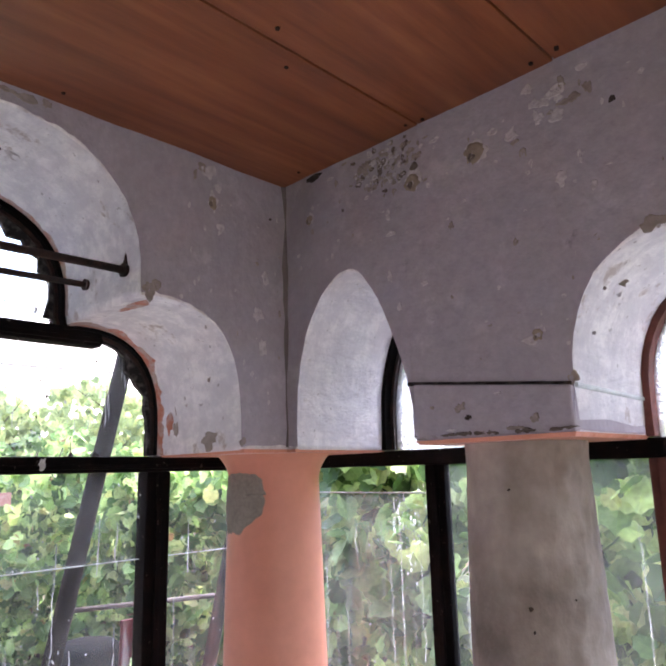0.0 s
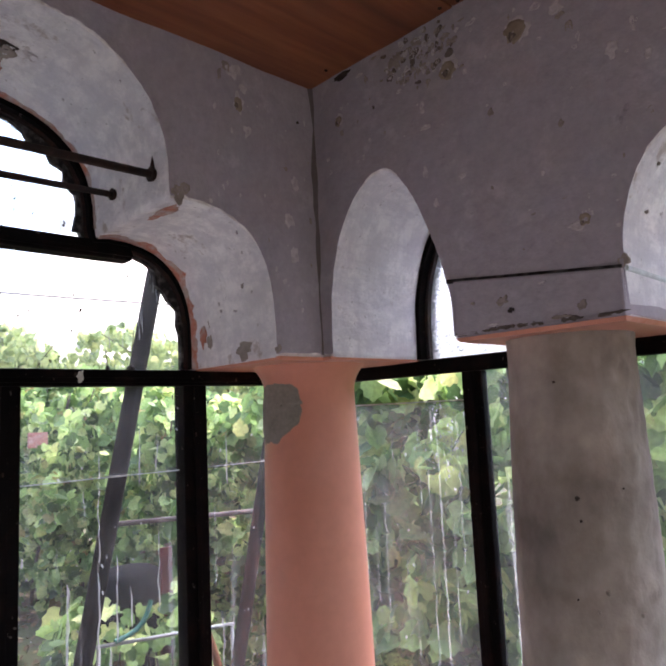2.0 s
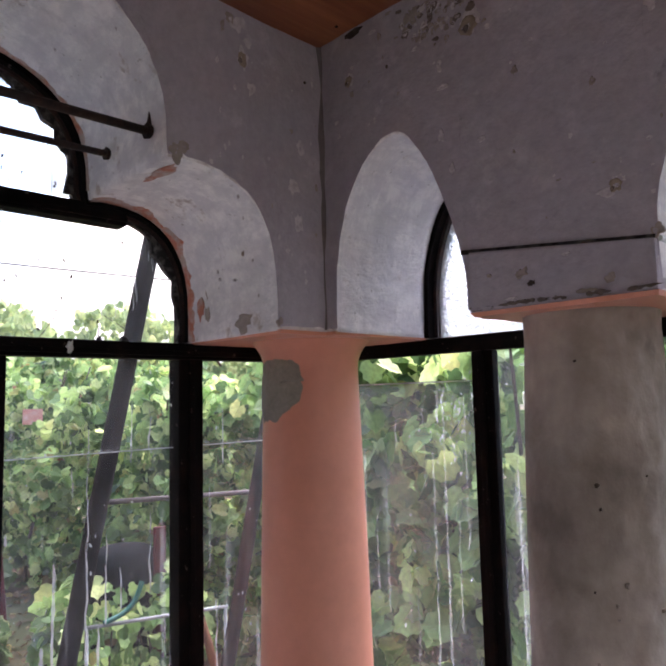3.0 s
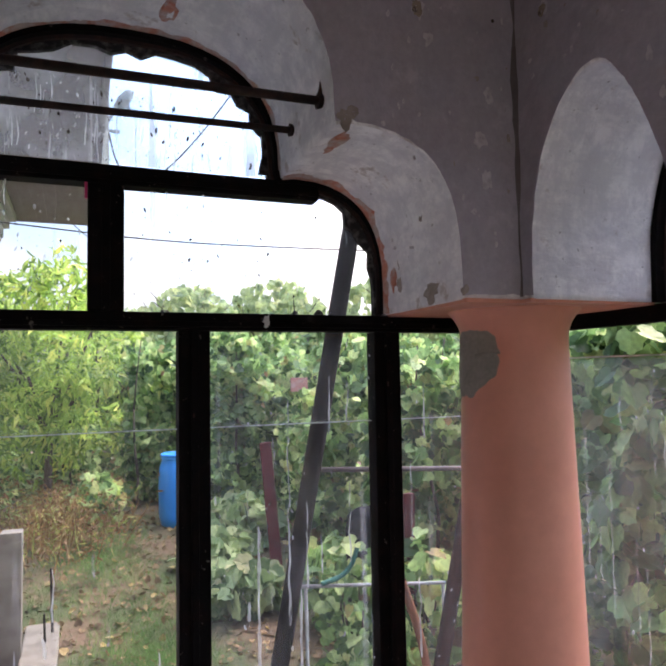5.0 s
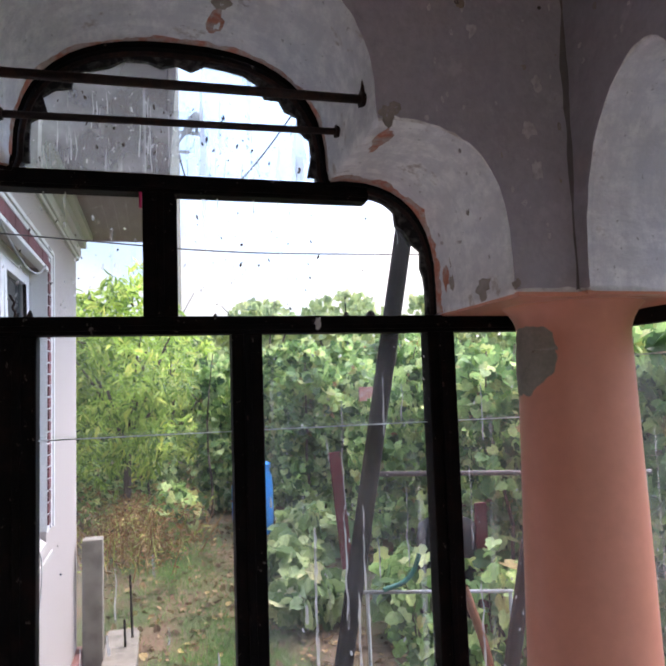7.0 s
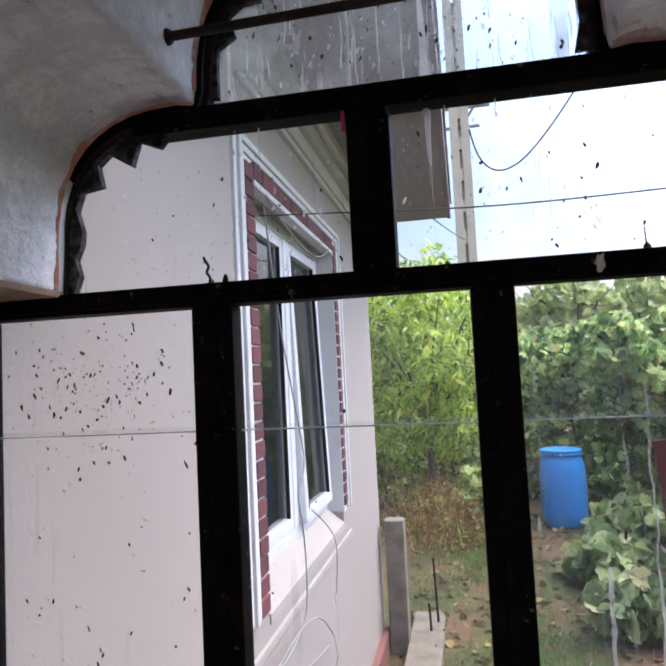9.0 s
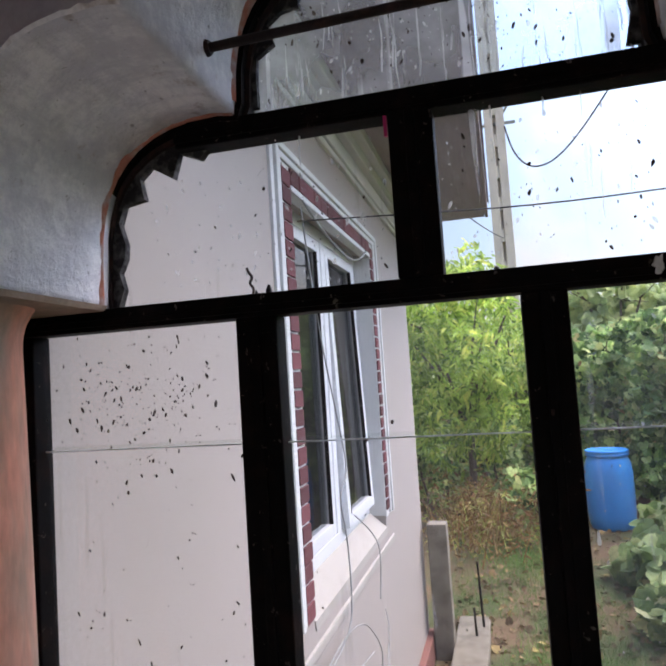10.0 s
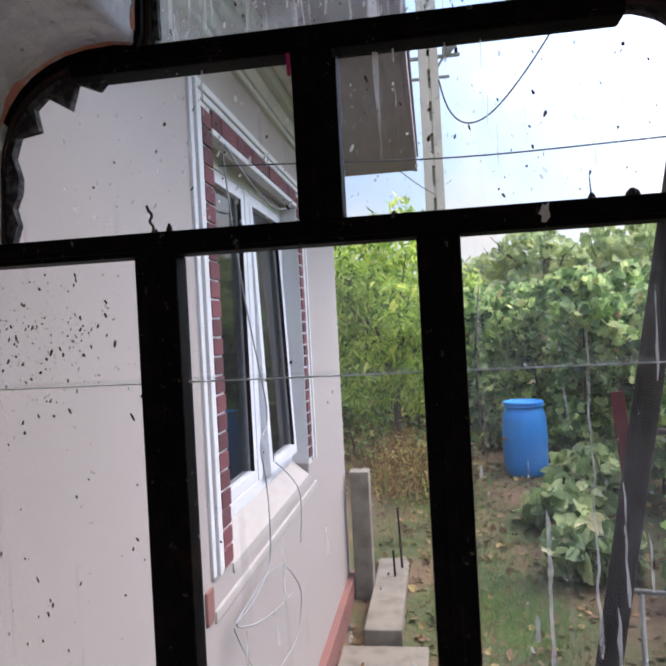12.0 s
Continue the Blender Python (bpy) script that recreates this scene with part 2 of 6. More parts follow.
def worn_black(name):
    m, t, b = nodes_of(name)
    c = mixc(t, ramp(t, tex(t, 24, 6), [(0.48, 0.0), (0.7, 0.6)]), (0.0035, 0.003, 0.003), (0.016, 0.007, 0.005))
    c = mixc(t, ramp(t, tex(t, 85, 4, rough=0.65), [(0.66, 0.0), (0.70, 0.9)]), c, (0.075, 0.062, 0.055))
    c = mixc(t, ramp(t, tex(t, 37, 3, rough=0.6), [(0.70, 0.0), (0.73, 0.9)]), c, (0.11, 0.10, 0.09))
    t.links.new(c, b.inputs["Base Color"])
    b.inputs["Roughness"].default_value = 0.65
    b.inputs["Specular IOR Level"].default_value = 0.07
    bump(t, b, tex(t, 70, 5), 0.35, 0.002)
    return m


M_STEEL = worn_black("worn_black_painted_steel")
M_RUST = surface("rusty_steel", (0.022, 0.014, 0.012), (0.06, 0.024, 0.014), 0.75, 40, 0.7, 160, 0.4, 0.002)
M_REDSTEEL = surface("red_brown_primed_steel", (0.16, 0.045, 0.032), (0.06, 0.025, 0.02), 0.6, 18, 0.7, 120, 0.3, 0.002)
M_PUTTY = surface("old_black_putty", (0.018, 0.016, 0.016), (0.13, 0.125, 0.12), 0.85, 60, 0.85, 160, 0.6)
M_GLASS = dirty_glass("dirty_window_glass", 0.26, 0.1, 0.045, streak_scale=30)
M_GLASS_MUD = dirty_glass("mud_specked_glass", 0.06, 0.35, 0.01)
M_GLASS_CLEAR = dirty_glass("specked_window_glass", 0.12, 0.0, 0.018)
M_GLASS_TOP = dirty_glass("rain_spotted_glass", 0.5, 0.3, 0.28, (0.80, 0.92, 0.97), (0.05, 0.07, 0.08), 30, 0.585)


def clear_glass():
    m = bpy.data.materials.new("clear_glass")
    m.use_nodes = True
    t = m.node_tree
    t.nodes.clear()
    out, c = t.nodes.new("ShaderNodeOutputMaterial"), t.nodes.new("ShaderNodeBsdfTransparent")
    c.inputs["Color"].default_value = (0.97, 0.985, 0.98, 1)
    t.links.new(c.outputs["BSDF"], out.inputs["Surface"])
    return m


M_CLEAR = clear_glass()


def dried_film(name, cover):
    """Dried dirty water on glass: a thin pale film that lets part of the light through."""
    m = bpy.data.materials.new(name)
    m.use_nodes = True
    t = m.node_tree
    t.nodes.clear()
    out, clear = t.nodes.new("ShaderNodeOutputMaterial"), t.nodes.new("ShaderNodeBsdfTransparent")
    dust, glow = t.nodes.new("ShaderNodeBsdfDiffuse"), t.nodes.new("ShaderNodeBsdfTranslucent")
    dust.inputs["Color"].default_value, glow.inputs["Color"].default_value = (0.70, 0.71, 0.68, 1), (0.78, 0.80, 0.76, 1)
    film, mix = t.nodes.new("ShaderNodeMixShader"), t.nodes.new("ShaderNodeMixShader")
    film.inputs["Fac"].default_value = 0.6
    t.links.new(dust.outputs["BSDF"], film.inputs[1])
    t.links.new(glow.outputs["BSDF"], film.inputs[2])
    t.links.new(ramp(t, tex(t, 60, 4, (1, 1, 0.3)), [(0.3, cover * 0.4), (0.7, cover * 1.5)]), mix.inputs["Fac"])
    t.links.new(clear.outputs["BSDF"], mix.inputs[1])
    t.links.new(film.outputs["Shader"], mix.inputs[2])
    t.links.new(mix.outputs["Shader"], out.inputs["Surface"])
    return m


M_DRIP = dried_film("dried_white_drip", 0.42)
M_DRIP_THIN = dried_film("thin_dried_drip", 0.24)
M_DRIP_TOP = dried_film("thick_dried_rain_drip", 0.52)
M_GLASS_B = dirty_glass("hazy_streaked_glass", 0.22, 0.1, 0.05, (0.86, 0.95, 0.90), streak_scale=26)
M_GLASSEDGE = surface("pale_glass_edge", (0.62, 0.68, 0.66), (0.45, 0.5, 0.48), 0.3, 20, 0.5, 90, 0.1)
M_PINKWALL = surface("pale_pink_render", (0.36, 0.32, 0.292), (0.335, 0.303, 0.273), 0.9, 2.5, 0.5, 140, 0.25, 0.003)
M_PLINTH = surface("dull_red_plinth_paint", (0.23, 0.105, 0.088), (0.17, 0.095, 0.08), 0.8, 8, 0.7, 80, 0.3)
M_SILL = surface("grimy_pale_sill_paint", (0.385, 0.36, 0.325), (0.34, 0.315, 0.27), 0.85, 14, 0.7, 90, 0.3)
M_FOOT_OLD = surface("crumbled_stained_plaster_edge", (0.34, 0.25, 0.18), (0.21, 0.18, 0.13), 0.92, 14, 0.85, 90, 0.7)
M_TRIM = surface("white_cornice_paint", (0.60, 0.605, 0.585), (0.48, 0.495, 0.47), 0.75, 9, 0.4, 90, 0.15)
M_PVC = surface("white_plastic", (0.66, 0.68, 0.69), (0.60, 0.62, 0.63), 0.35, 5, 0.3, 50, 0.05)
M_BRICK = pieces("dark_red_brick", (0.125, 0.032, 0.036))
M_SOFFIT = surface("dark_brown_eave_boards", (0.27, 0.22, 0.225), (0.36, 0.305, 0.31), 0.7, 4, 0.5, 60, 0.2, 0.003, 0.0, (1, 5, 1))
M_DARKROOM = surface("room_shade_colour", (0.06, 0.065, 0.06), None, 0.9)
M_HOUSEGLASS = dirty_glass("house_window_glass", 0.05, 0.0, 0.02, (0.55, 0.60, 0.62))
M_BARREL = surface("blue_plastic", (0.020, 0.30, 0.80), (0.026, 0.34, 0.84), 0.42, 6, 0.5, 50, 0.06)
M_WOOD = surface("weathered_pole_wood", (0.012, 0.009, 0.008), (0.034, 0.027, 0.023), 0.95, 6, 0.8, 9, 0.3, 0.004, 0.0, (6, 6, 0.6), spec=0.08)
M_PIPE = surface("grey_white_painted_pipe", (0.30, 0.33, 0.32), (0.20, 0.19, 0.17), 0.6, 20, 0.6, 80, 0.2)
M_CABLE = surface("grey_cable", (0.30, 0.31, 0.30), None, 0.6, 20)
M_BLACKCABLE = surface("dark_cable", (0.05, 0.05, 0.055), None, 0.6, 20)
M_POLE = surface("pale_concrete_pole", (0.62, 0.56, 0.45), (0.48, 0.43, 0.34), 0.9, 3, 0.6, 40, 0.3)
M_RAIL = surface("weathered_grey_rail", (0.17, 0.15, 0.14), (0.10, 0.085, 0.08), 0.9, 12, 0.7, 60, 0.3)
M_HOSE = surface("teal_green_rubber", (0.03, 0.17, 0.13), (0.025, 0.12, 0.10), 0.5, 9, 0.5, 60, 0.1)
M_TANK = surface("near_black_matt_surface", (0.008, 0.009, 0.010), (0.016, 0.015, 0.014), 0.95, 3, 0.6, 20, 0.05, spec=0.05)
M_MAGENTA = surface("bright_pink_plastic", (0.55, 0.03, 0.16), (0.40, 0.02, 0.12), 0.5, 30, 0.5, 90, 0.1)
M_REDBOARD = surface("dark_red_board", (0.12, 0.016, 0.018), (0.05, 0.018, 0.016), 0.7, 8, 0.7, 60, 0.3)
M_FADED = surface("faded_pink_paint", (0.50, 0.22, 0.18), (0.55, 0.42, 0.38), 0.85, 12, 0.8, 60, 0.3)
M_CANE = surface("dry_cane_skin", (0.28, 0.12, 0.06), (0.16, 0.08, 0.05), 0.7, 20, 0.7, 80, 0.3)
M_SOIL = surface("garden_soil", (0.145, 0.096, 0.056), (0.07, 0.085, 0.034), 0.97, 1.4, 0.9, 18, 0.9, 0.03, low=0.42, high=0.58)
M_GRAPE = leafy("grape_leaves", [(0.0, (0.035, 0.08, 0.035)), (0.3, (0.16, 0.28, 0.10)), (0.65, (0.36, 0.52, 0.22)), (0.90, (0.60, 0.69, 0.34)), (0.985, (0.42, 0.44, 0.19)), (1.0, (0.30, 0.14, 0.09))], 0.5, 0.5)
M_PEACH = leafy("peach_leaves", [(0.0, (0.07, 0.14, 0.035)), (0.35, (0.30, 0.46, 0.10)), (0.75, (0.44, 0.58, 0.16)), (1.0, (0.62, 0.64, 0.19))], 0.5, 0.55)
# the haze of distance is put into these paler greens
M_FAR = leafy("far_leaves_with_haze", [(0.0, (0.24, 0.33, 0.17)), (0.6, (0.38, 0.47, 0.24)), (1.0, (0.52, 0.56, 0.30))], 0.6, 0.5)
M_DRY = leafy("dry_grass", [(0.0, (0.14, 0.085, 0.045)), (0.35, (0.24, 0.15, 0.07)), (0.55, (0.25, 0.135, 0.06)), (0.75, (0.33, 0.26, 0.12)), (1.0, (0.30, 0.38, 0.10))], 0.8)
M_GRASS = leafy("short_grass", [(0.0, (0.055, 0.15, 0.045)), (0.6, (0.115, 0.26, 0.07)), (0.92, (0.19, 0.31, 0.095)), (1.0, (0.34, 0.29, 0.13))], 0.7)
M_LITTER = leafy("brown_leaf_litter", [(0.0, (0.09, 0.062, 0.04)), (0.6, (0.19, 0.13, 0.08)), (0.9, (0.30, 0.215, 0.12)), (1.0, (0.40, 0.32, 0.14))], 0.8)
M_SQUASH = leafy("broad_squash_leaves", [(0.0, (0.06, 0.11, 0.05)), (0.4, (0.20, 0.30, 0.13)), (0.85, (0.42, 0.50, 0.27)), (1.0, (0.50, 0.46, 0.26))], 0.55, 0.35)
M_BARK = surface("brown_bark", (0.085, 0.065, 0.05), (0.15, 0.12, 0.10), 0.95, 14, 0.8, 60, 0.7, 0.006, 0.0, (4, 4, 0.7))


def plywood():
    m, t, b = nodes_of("varnished_brown_plywood")
    grain = tex(t, 5, 7, (7, 0.6, 1), rough=0.6)
    c = ramp(t, grain, [(0.25, (0.13, 0.036, 0.014)), (0.5, (0.27, 0.082, 0.030)), (0.75, (0.39, 0.135, 0.052))])
    c = mixc(t, ramp(t, tex(t, 2.2, 4, (1.4, 0.7, 1)), [(0.4, 0.0), (0.7, 0.6)]), c, (0.17, 0.052, 0.022))
    t.links.new(c, b.inputs["Base Color"])
    b.inputs["Roughness"].default_value = 0.42
    bump(t, b, grain, 0.12, 0.002)
    return m


M_PLY = plywood()


def frosted():
    m, t, b = nodes_of("pebbled_glass")
    b.inputs["Base Color"].default_value = (0.9, 0.93, 0.93, 1)
    b.inputs["Transmission Weight"].default_value = 0.75
    b.inputs["Roughness"].default_value = 0.45
    bump(t, b, tex(t, 110, 1, kind="voronoi"), 1.0, 0.004)
    return m


M_FROST = frosted()


# ---- building helpers ----
def part(name, bm, material, parent=None, label="", smooth=False):
    """Link a bmesh, given in world coordinates, as one mesh object, under a thing if one is given."""
    me = bpy.data.meshes.new(name)
    bmesh.ops.recalc_face_normals(bm, faces=bm.faces[:])
    bm.to_mesh(me)
    bm.free()
    me.materials.append(material)
    if smooth:
        me.polygons.foreach_set("use_smooth", [True] * len(me.polygons))
    ob = new(name, me)
    hang(ob, parent)
    if label:
        ob["label"] = label
    return ob


def hang(ob, parent):
    if parent is not None:
        ob.parent = parent
        ob.matrix_parent_inverse = parent.matrix_basis.inverted() if parent.parent is None else Matrix.Identity(4)


def thing(name, at, label, category, group="", kind=""):
    ob = new(name)
    ob.location = at
    ob.matrix_basis = Matrix.Translation(at)
    ob.empty_display_size = 0.1
    return tagged(ob, label, category, group, kind)


def add_box(bm, x0, x1, y0, y1, z0, z1, bevel=0.0, m=None):
    r = bmesh.ops.create_cube(bm, size=1.0)
    vs = r["verts"]
    for v in vs:
        v.co = Vector((x0 + (v.co.x + 0.5) * (x1 - x0), y0 + (v.co.y + 0.5) * (y1 - y0), z0 + (v.co.z + 0.5) * (z1 - z0)))
    if bevel > 0:
        es = list({e for v in vs for e in v.link_edges})
        g = bmesh.ops.bevel(bm, geom=es, offset=bevel, segments=2, affect="EDGES", profile=0.6)
        vs = list({v for f in g["faces"] for v in f.verts} | {v for v in vs if v.is_valid})
    if m is not None:
        bmesh.ops.transform(bm, matrix=m, verts=[v for v in vs if v.is_valid])
    return bm


def box(*a, **k):
    return add_box(bmesh.new(), *a, **k)


def rod(p, q, r, r2=None, n=10, bm=None):
    """A round bar from p to q, capped."""
    bm = bm or bmesh.new()
    p, q = Vector(p), Vector(q)
    d = q - p
    turn = d.to_track_quat("Z", "Y").to_matrix().to_4x4()
    r2 = r if r2 is None else r2
    bmesh.ops.create_cone(bm, cap_ends=True, segments=n, radius1=r, radius2=r2, depth=d.length, matrix=Matrix.Translation((p + q) / 2) @ turn)
    return bm


def lathe(cx, cy, rings, n=28, wobble=0.0, seed=0.0, lumps=None):
    """A turned solid: rings of (z, radius) from the bottom up."""
    bm = bmesh.new()
    loops = []
    for z, r in rings:
        loop = []
        for i in range(n):
            a = 2 * math.pi * i / n
            rr = r * (1 + wobble * noise.noise(Vector((math.cos(a) * 1.6, math.sin(a) * 1.6, z * 2.2 + seed)))) if wobble else r
            if lumps:
                side = max(0.0, math.cos(a - lumps[0])) ** 4
                p = Vector((math.cos(a) * 4, math.sin(a) * 4, z * 34 + seed))
                rr += lumps[1] * side * (noise.noise(p) + 0.7 * noise.noise(p * 2.3))
            loop.append(bm.verts.new((cx + rr * math.cos(a), cy + rr * math.sin(a), z)))
        loops.append(loop)
    for a, b in zip(loops, loops[1:]):
        for i in range(n):
            bm.faces.new((a[i], a[(i + 1) % n], b[(i + 1) % n], b[i]))
    bm.faces.new(loops[0][::-1])
    bm.faces.new(loops[-1])
    return bm


def one_dirty_side(ob, way):
    """Dirt and gloss lie on the side of a pane that faces way; its other faces are plain clear glass."""
    ob.data.materials.append(M_CLEAR)
    for p in ob.data.polygons:
        p.material_index = 0 if p.normal.dot(Vector(way)) > 0.9 else 1
    ob.visible_shadow = False
    return ob


def tube(name, pts, r, material, parent=None, label="", res=4):
    """A bent round cable or pipe through the points."""
    cu = bpy.data.curves.new(name, "CURVE")
    cu.dimensions = "3D"
    cu.bevel_depth, cu.bevel_resolution, cu.resolution_u = r, 2, res
    sp = cu.splines.new("NURBS")
    sp.points.add(len(pts) - 1)
    for p, co in zip(sp.points, pts):
        p.co = (*co, 1)
    sp.use_endpoint_u = True
    sp.order_u = 3
    cu.materials.append(material)
    ob = new(name, cu)
    hang(ob, parent)
    if label:
        ob["label"] = label
    return ob


# ---- large structure ----
XI, XO, XF = -1.03, -1.385, -1.335      # west wall: room face, outer face, face of the steel window
YI, YO, YF = 0.915, 1.245, 1.19         # north wall likewise
SPRING, CEIL = 1.745, 2.322             # underside of the arches' feet, ceiling
WEST_C, NORTH_C = 0.28, 0.105           # middles of the two three-lobed arches


def lobe(c, s, n=10, foot=0.517, crown=0.257):
    """Half of a three-lobed arch from its foot to its crown, s = -1 or 1 for the side, as (u, z)."""
    pts = [(c + s * foot, SPRING), (c + s * foot, 1.80)]
    for i in range(1, n + 1):
        a = math.pi / 2 * i / n
        pts.append((c + s * (0.32 + (foot - 0.32) * math.cos(a) ** 0.8), 1.80 + 0.218 * math.sin(a) ** 0.8))
    pts.append((c + s * 0.294, 2.014))
    for i in range(0, n + 3):
        a = math.pi / 2 * i / (n + 2)
        pts.append((c + s * 0.292 * math.cos(a) ** 0.8, 2.03 + crown * math.sin(a) ** 0.8))
    return pts


def three_lobes(c, left=0.517, right=0.517, crown=0.257):
    return lobe(c, -1, 10, left, crown) + lobe(c, 1, 10, right, crown)[::-1][1:]


def narrow_arch(c, left, right, n=12):
    pts = [(c - left, SPRING)]
    for i in range(n + 1):
        a = math.pi / 2 * i / n
        pts.append((c - left * math.cos(a), 1.81 + 0.274 * math.sin(a)))
    for i in range(1, n + 1):
        t = i / n
        pts.append((c + right * t, 1.81 + 0.274 * (1 - t ** 1.7) ** 0.83))
    pts.append((c + right, 1.749))
    return pts


def wob(u, z, seed):
    """Unevenness of a plaster face."""
    return 0.004 * noise.noise(Vector((u * 7, z * 7, seed))) + 0.0018 * noise.noise(Vector((u * 26, z * 26, seed)))


def fine(pts, k):
    out = []
    for (a, b), (c, d) in zip(pts, pts[1:]):
        m = max(1, int(math.hypot(c - a, d - b) / k))
        out += [(a + (c - a) * i / m, b + (d - b) * i / m) for i in range(m)]
    return out + [pts[-1]]


def arch_wall(name, profile, place, depth, top, material, rows=14, round_edge=0.007, seed=0.0):
    """A wall over arches. profile: its lower edge (u, z); place(u, d, z): the spot d behind the room face."""
    bm = bmesh.new()
    profile = fine(profile, 0.010)
    n = len(profile)
    for i in range(1, n):
        profile[i] = (max(profile[i][0], profile[i - 1][0] + 0.0003), profile[i][1])
    norms = []
    for i in range(n):
        a, b = profile[max(i - 1, 0)], profile[min(i + 1, n - 1)]
        du, dz = b[0] - a[0], b[1] - a[1]
        k = math.hypot(du, dz) or 1
        norms.append((-dz / k, du / k))
    face, ring, deep, rear = [], [], [], []
    for (u, z), (nu, nz) in zip(profile, norms):
        w = 0.003 * noise.noise(Vector((u * 18, z * 18, seed + 5))) + 0.005 * noise.noise(Vector((u * 70, z * 70, seed + 9)))
        fu, fz = u, z + max(nz, 0) * (round_edge + w)
        col = []
        for j in range(rows + 1):
            zz = fz + (top - fz) * j / rows
            col.append(bm.verts.new(place(fu, wob(fu, zz, seed), zz)))
        face.append(col)
        ring.append([bm.verts.new(place(u + nu * round_edge * 0.3, round_edge * 0.3 + wob(u, z, seed), z + nz * round_edge * 0.3)),
                     bm.verts.new(place(u, round_edge + 0.003, z))])
        deep.append([bm.verts.new(place(u + nu * 0.003 * noise.noise(Vector((u * 9, z * 9, k))), depth * k, z + nz * 0.004 * noise.noise(Vector((u * 9, z * 9, k + 3))) - 0.018 * k * max(0, (z - 2.03) / 0.257))) for k in (0.35, 0.65, 1.0)])
        rear.append(bm.verts.new(place(u, depth, top)))
    for i in range(n - 1):
        for j in range(rows):
            bm.faces.new((face[i][j], face[i + 1][j], face[i + 1][j + 1], face[i][j + 1]))
        strip_a = [face[i][0], *ring[i], *deep[i]]
        strip_b = [face[i + 1][0], *ring[i + 1], *deep[i + 1]]
        for k in range(len(strip_a) - 1):
            bm.faces.new((strip_a[k], strip_b[k], strip_b[k + 1], strip_a[k + 1])).material_index = 2 if k == 0 else 1
        for a, b in ((face[i][0], face[i + 1][0]), (ring[i][1], ring[i + 1][1])):
            bm.edges.get((a, b)).smooth = False
        bm.faces.new((deep[i][-1], deep[i + 1][-1], rear[i + 1], rear[i]))
    ob = part(name, bm, material, None, "", True)
    ob.data.materials.append(M_LIME)
    ob.data.materials.append(M_EDGE)
    return tagged(ob, kind="structure")


def dense(a, b, z, n):
    return [(a + (b - a) * i / n, z) for i in range(n)]


west = dense(-0.455, WEST_C - 0.526, SPRING, 8) + three_lobes(WEST_C, 0.526, 0.517) + [(u, SPRING) for u, _ in dense(WEST_C + 0.517, YI, SPRING, 6)][1:] + dense(YI, YO, SPRING, 4) + [(YO, SPRING)]
wall_west = arch_wall("wall_west", west, lambda u, d, z: (XI - d, u, z), XI - XO, CEIL + 0.05, M_WALL, seed=1.0)
tagged(wall_west, "grey whitewashed plaster wall with a three-lobed arch", "wall")
north = [(XI, SPRING)] + narrow_arch(-0.8445, 0.1535, 0.142) + dense(-0.69, NORTH_C - 0.517, SPRING, 8) + three_lobes(NORTH_C) + dense(NORTH_C + 0.517 + 0.01, 2.4, SPRING, 12) + [(2.4, SPRING)]
wall_north = arch_wall("wall_north", north, lambda u, d, z: (u, YI + d, z), YO - YI, CEIL + 0.05, M_WALL, seed=7.0)
tagged(wall_north, "grey whitewashed plaster wall with chipped patches and arches", "wall")

# rounded hollow where the two walls meet; corner shade and grime are its colour
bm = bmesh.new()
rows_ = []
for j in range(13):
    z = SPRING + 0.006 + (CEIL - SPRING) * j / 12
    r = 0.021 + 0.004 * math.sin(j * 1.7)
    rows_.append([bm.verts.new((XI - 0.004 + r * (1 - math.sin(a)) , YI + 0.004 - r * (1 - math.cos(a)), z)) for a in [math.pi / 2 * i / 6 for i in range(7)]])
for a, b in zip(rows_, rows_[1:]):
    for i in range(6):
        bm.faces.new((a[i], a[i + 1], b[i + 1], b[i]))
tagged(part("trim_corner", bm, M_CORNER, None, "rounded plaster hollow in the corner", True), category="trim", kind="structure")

floor = tagged(part("floor", box(XO, 2.6, -0.75, YO, -0.12, 0.0), M_CONCRETE), "bare concrete floor", "floor", kind="structure")
bm = box(-1.20, 0.72, -0.75, -0.458, 0.0, CEIL + 0.05)
add_box(bm, 2.28, 2.6, -0.75, -0.458, 0.0, CEIL + 0.05)
add_box(bm, 0.72, 2.28, -0.75, -0.458, 0.0, 0.88)
add_box(bm, 0.72, 2.28, -0.75, -0.458, 2.13, CEIL + 0.05)
wall_south = tagged(part("wall_south", bm, M_WALL_OLD), "grey weathered plaster side wall with a window opening", "wall", kind="structure")
bm = box(2.4, 2.6, -0.458, -0.36, 0.0, CEIL + 0.05)
add_box(bm, 2.4, 2.6, 0.56, YO, 0.0, CEIL + 0.05)
add_box(bm, 2.4, 2.6, -0.36, 0.56, 2.02, CEIL + 0.05)
wall_east = tagged(part("wall_east", bm, M_WALL_OLD), "grey plaster wall with an open doorway", "wall", kind="structure")
tagged(part("wall_low_west", box(XO, XI - 0.02, -0.458, YO, 0.0, 0.80, bevel=0.01), M_WALL), "low plaster parapet under the window", "wall", kind="structure")
tagged(part("wall_low_north", box(XI - 0.02, 2.4, YI + 0.02, YO, 0.0, 0.80, bevel=0.01), M_WALL), "low plaster parapet under the window", "wall", kind="structure")
tagged(part("wall_north_end", box(0.66, 0.90, YI + 0.004, YO - 0.004, 0.80, SPRING + 0.01), M_WALL_OLD), "plaster pier beside the arches", "wall", kind="structure")

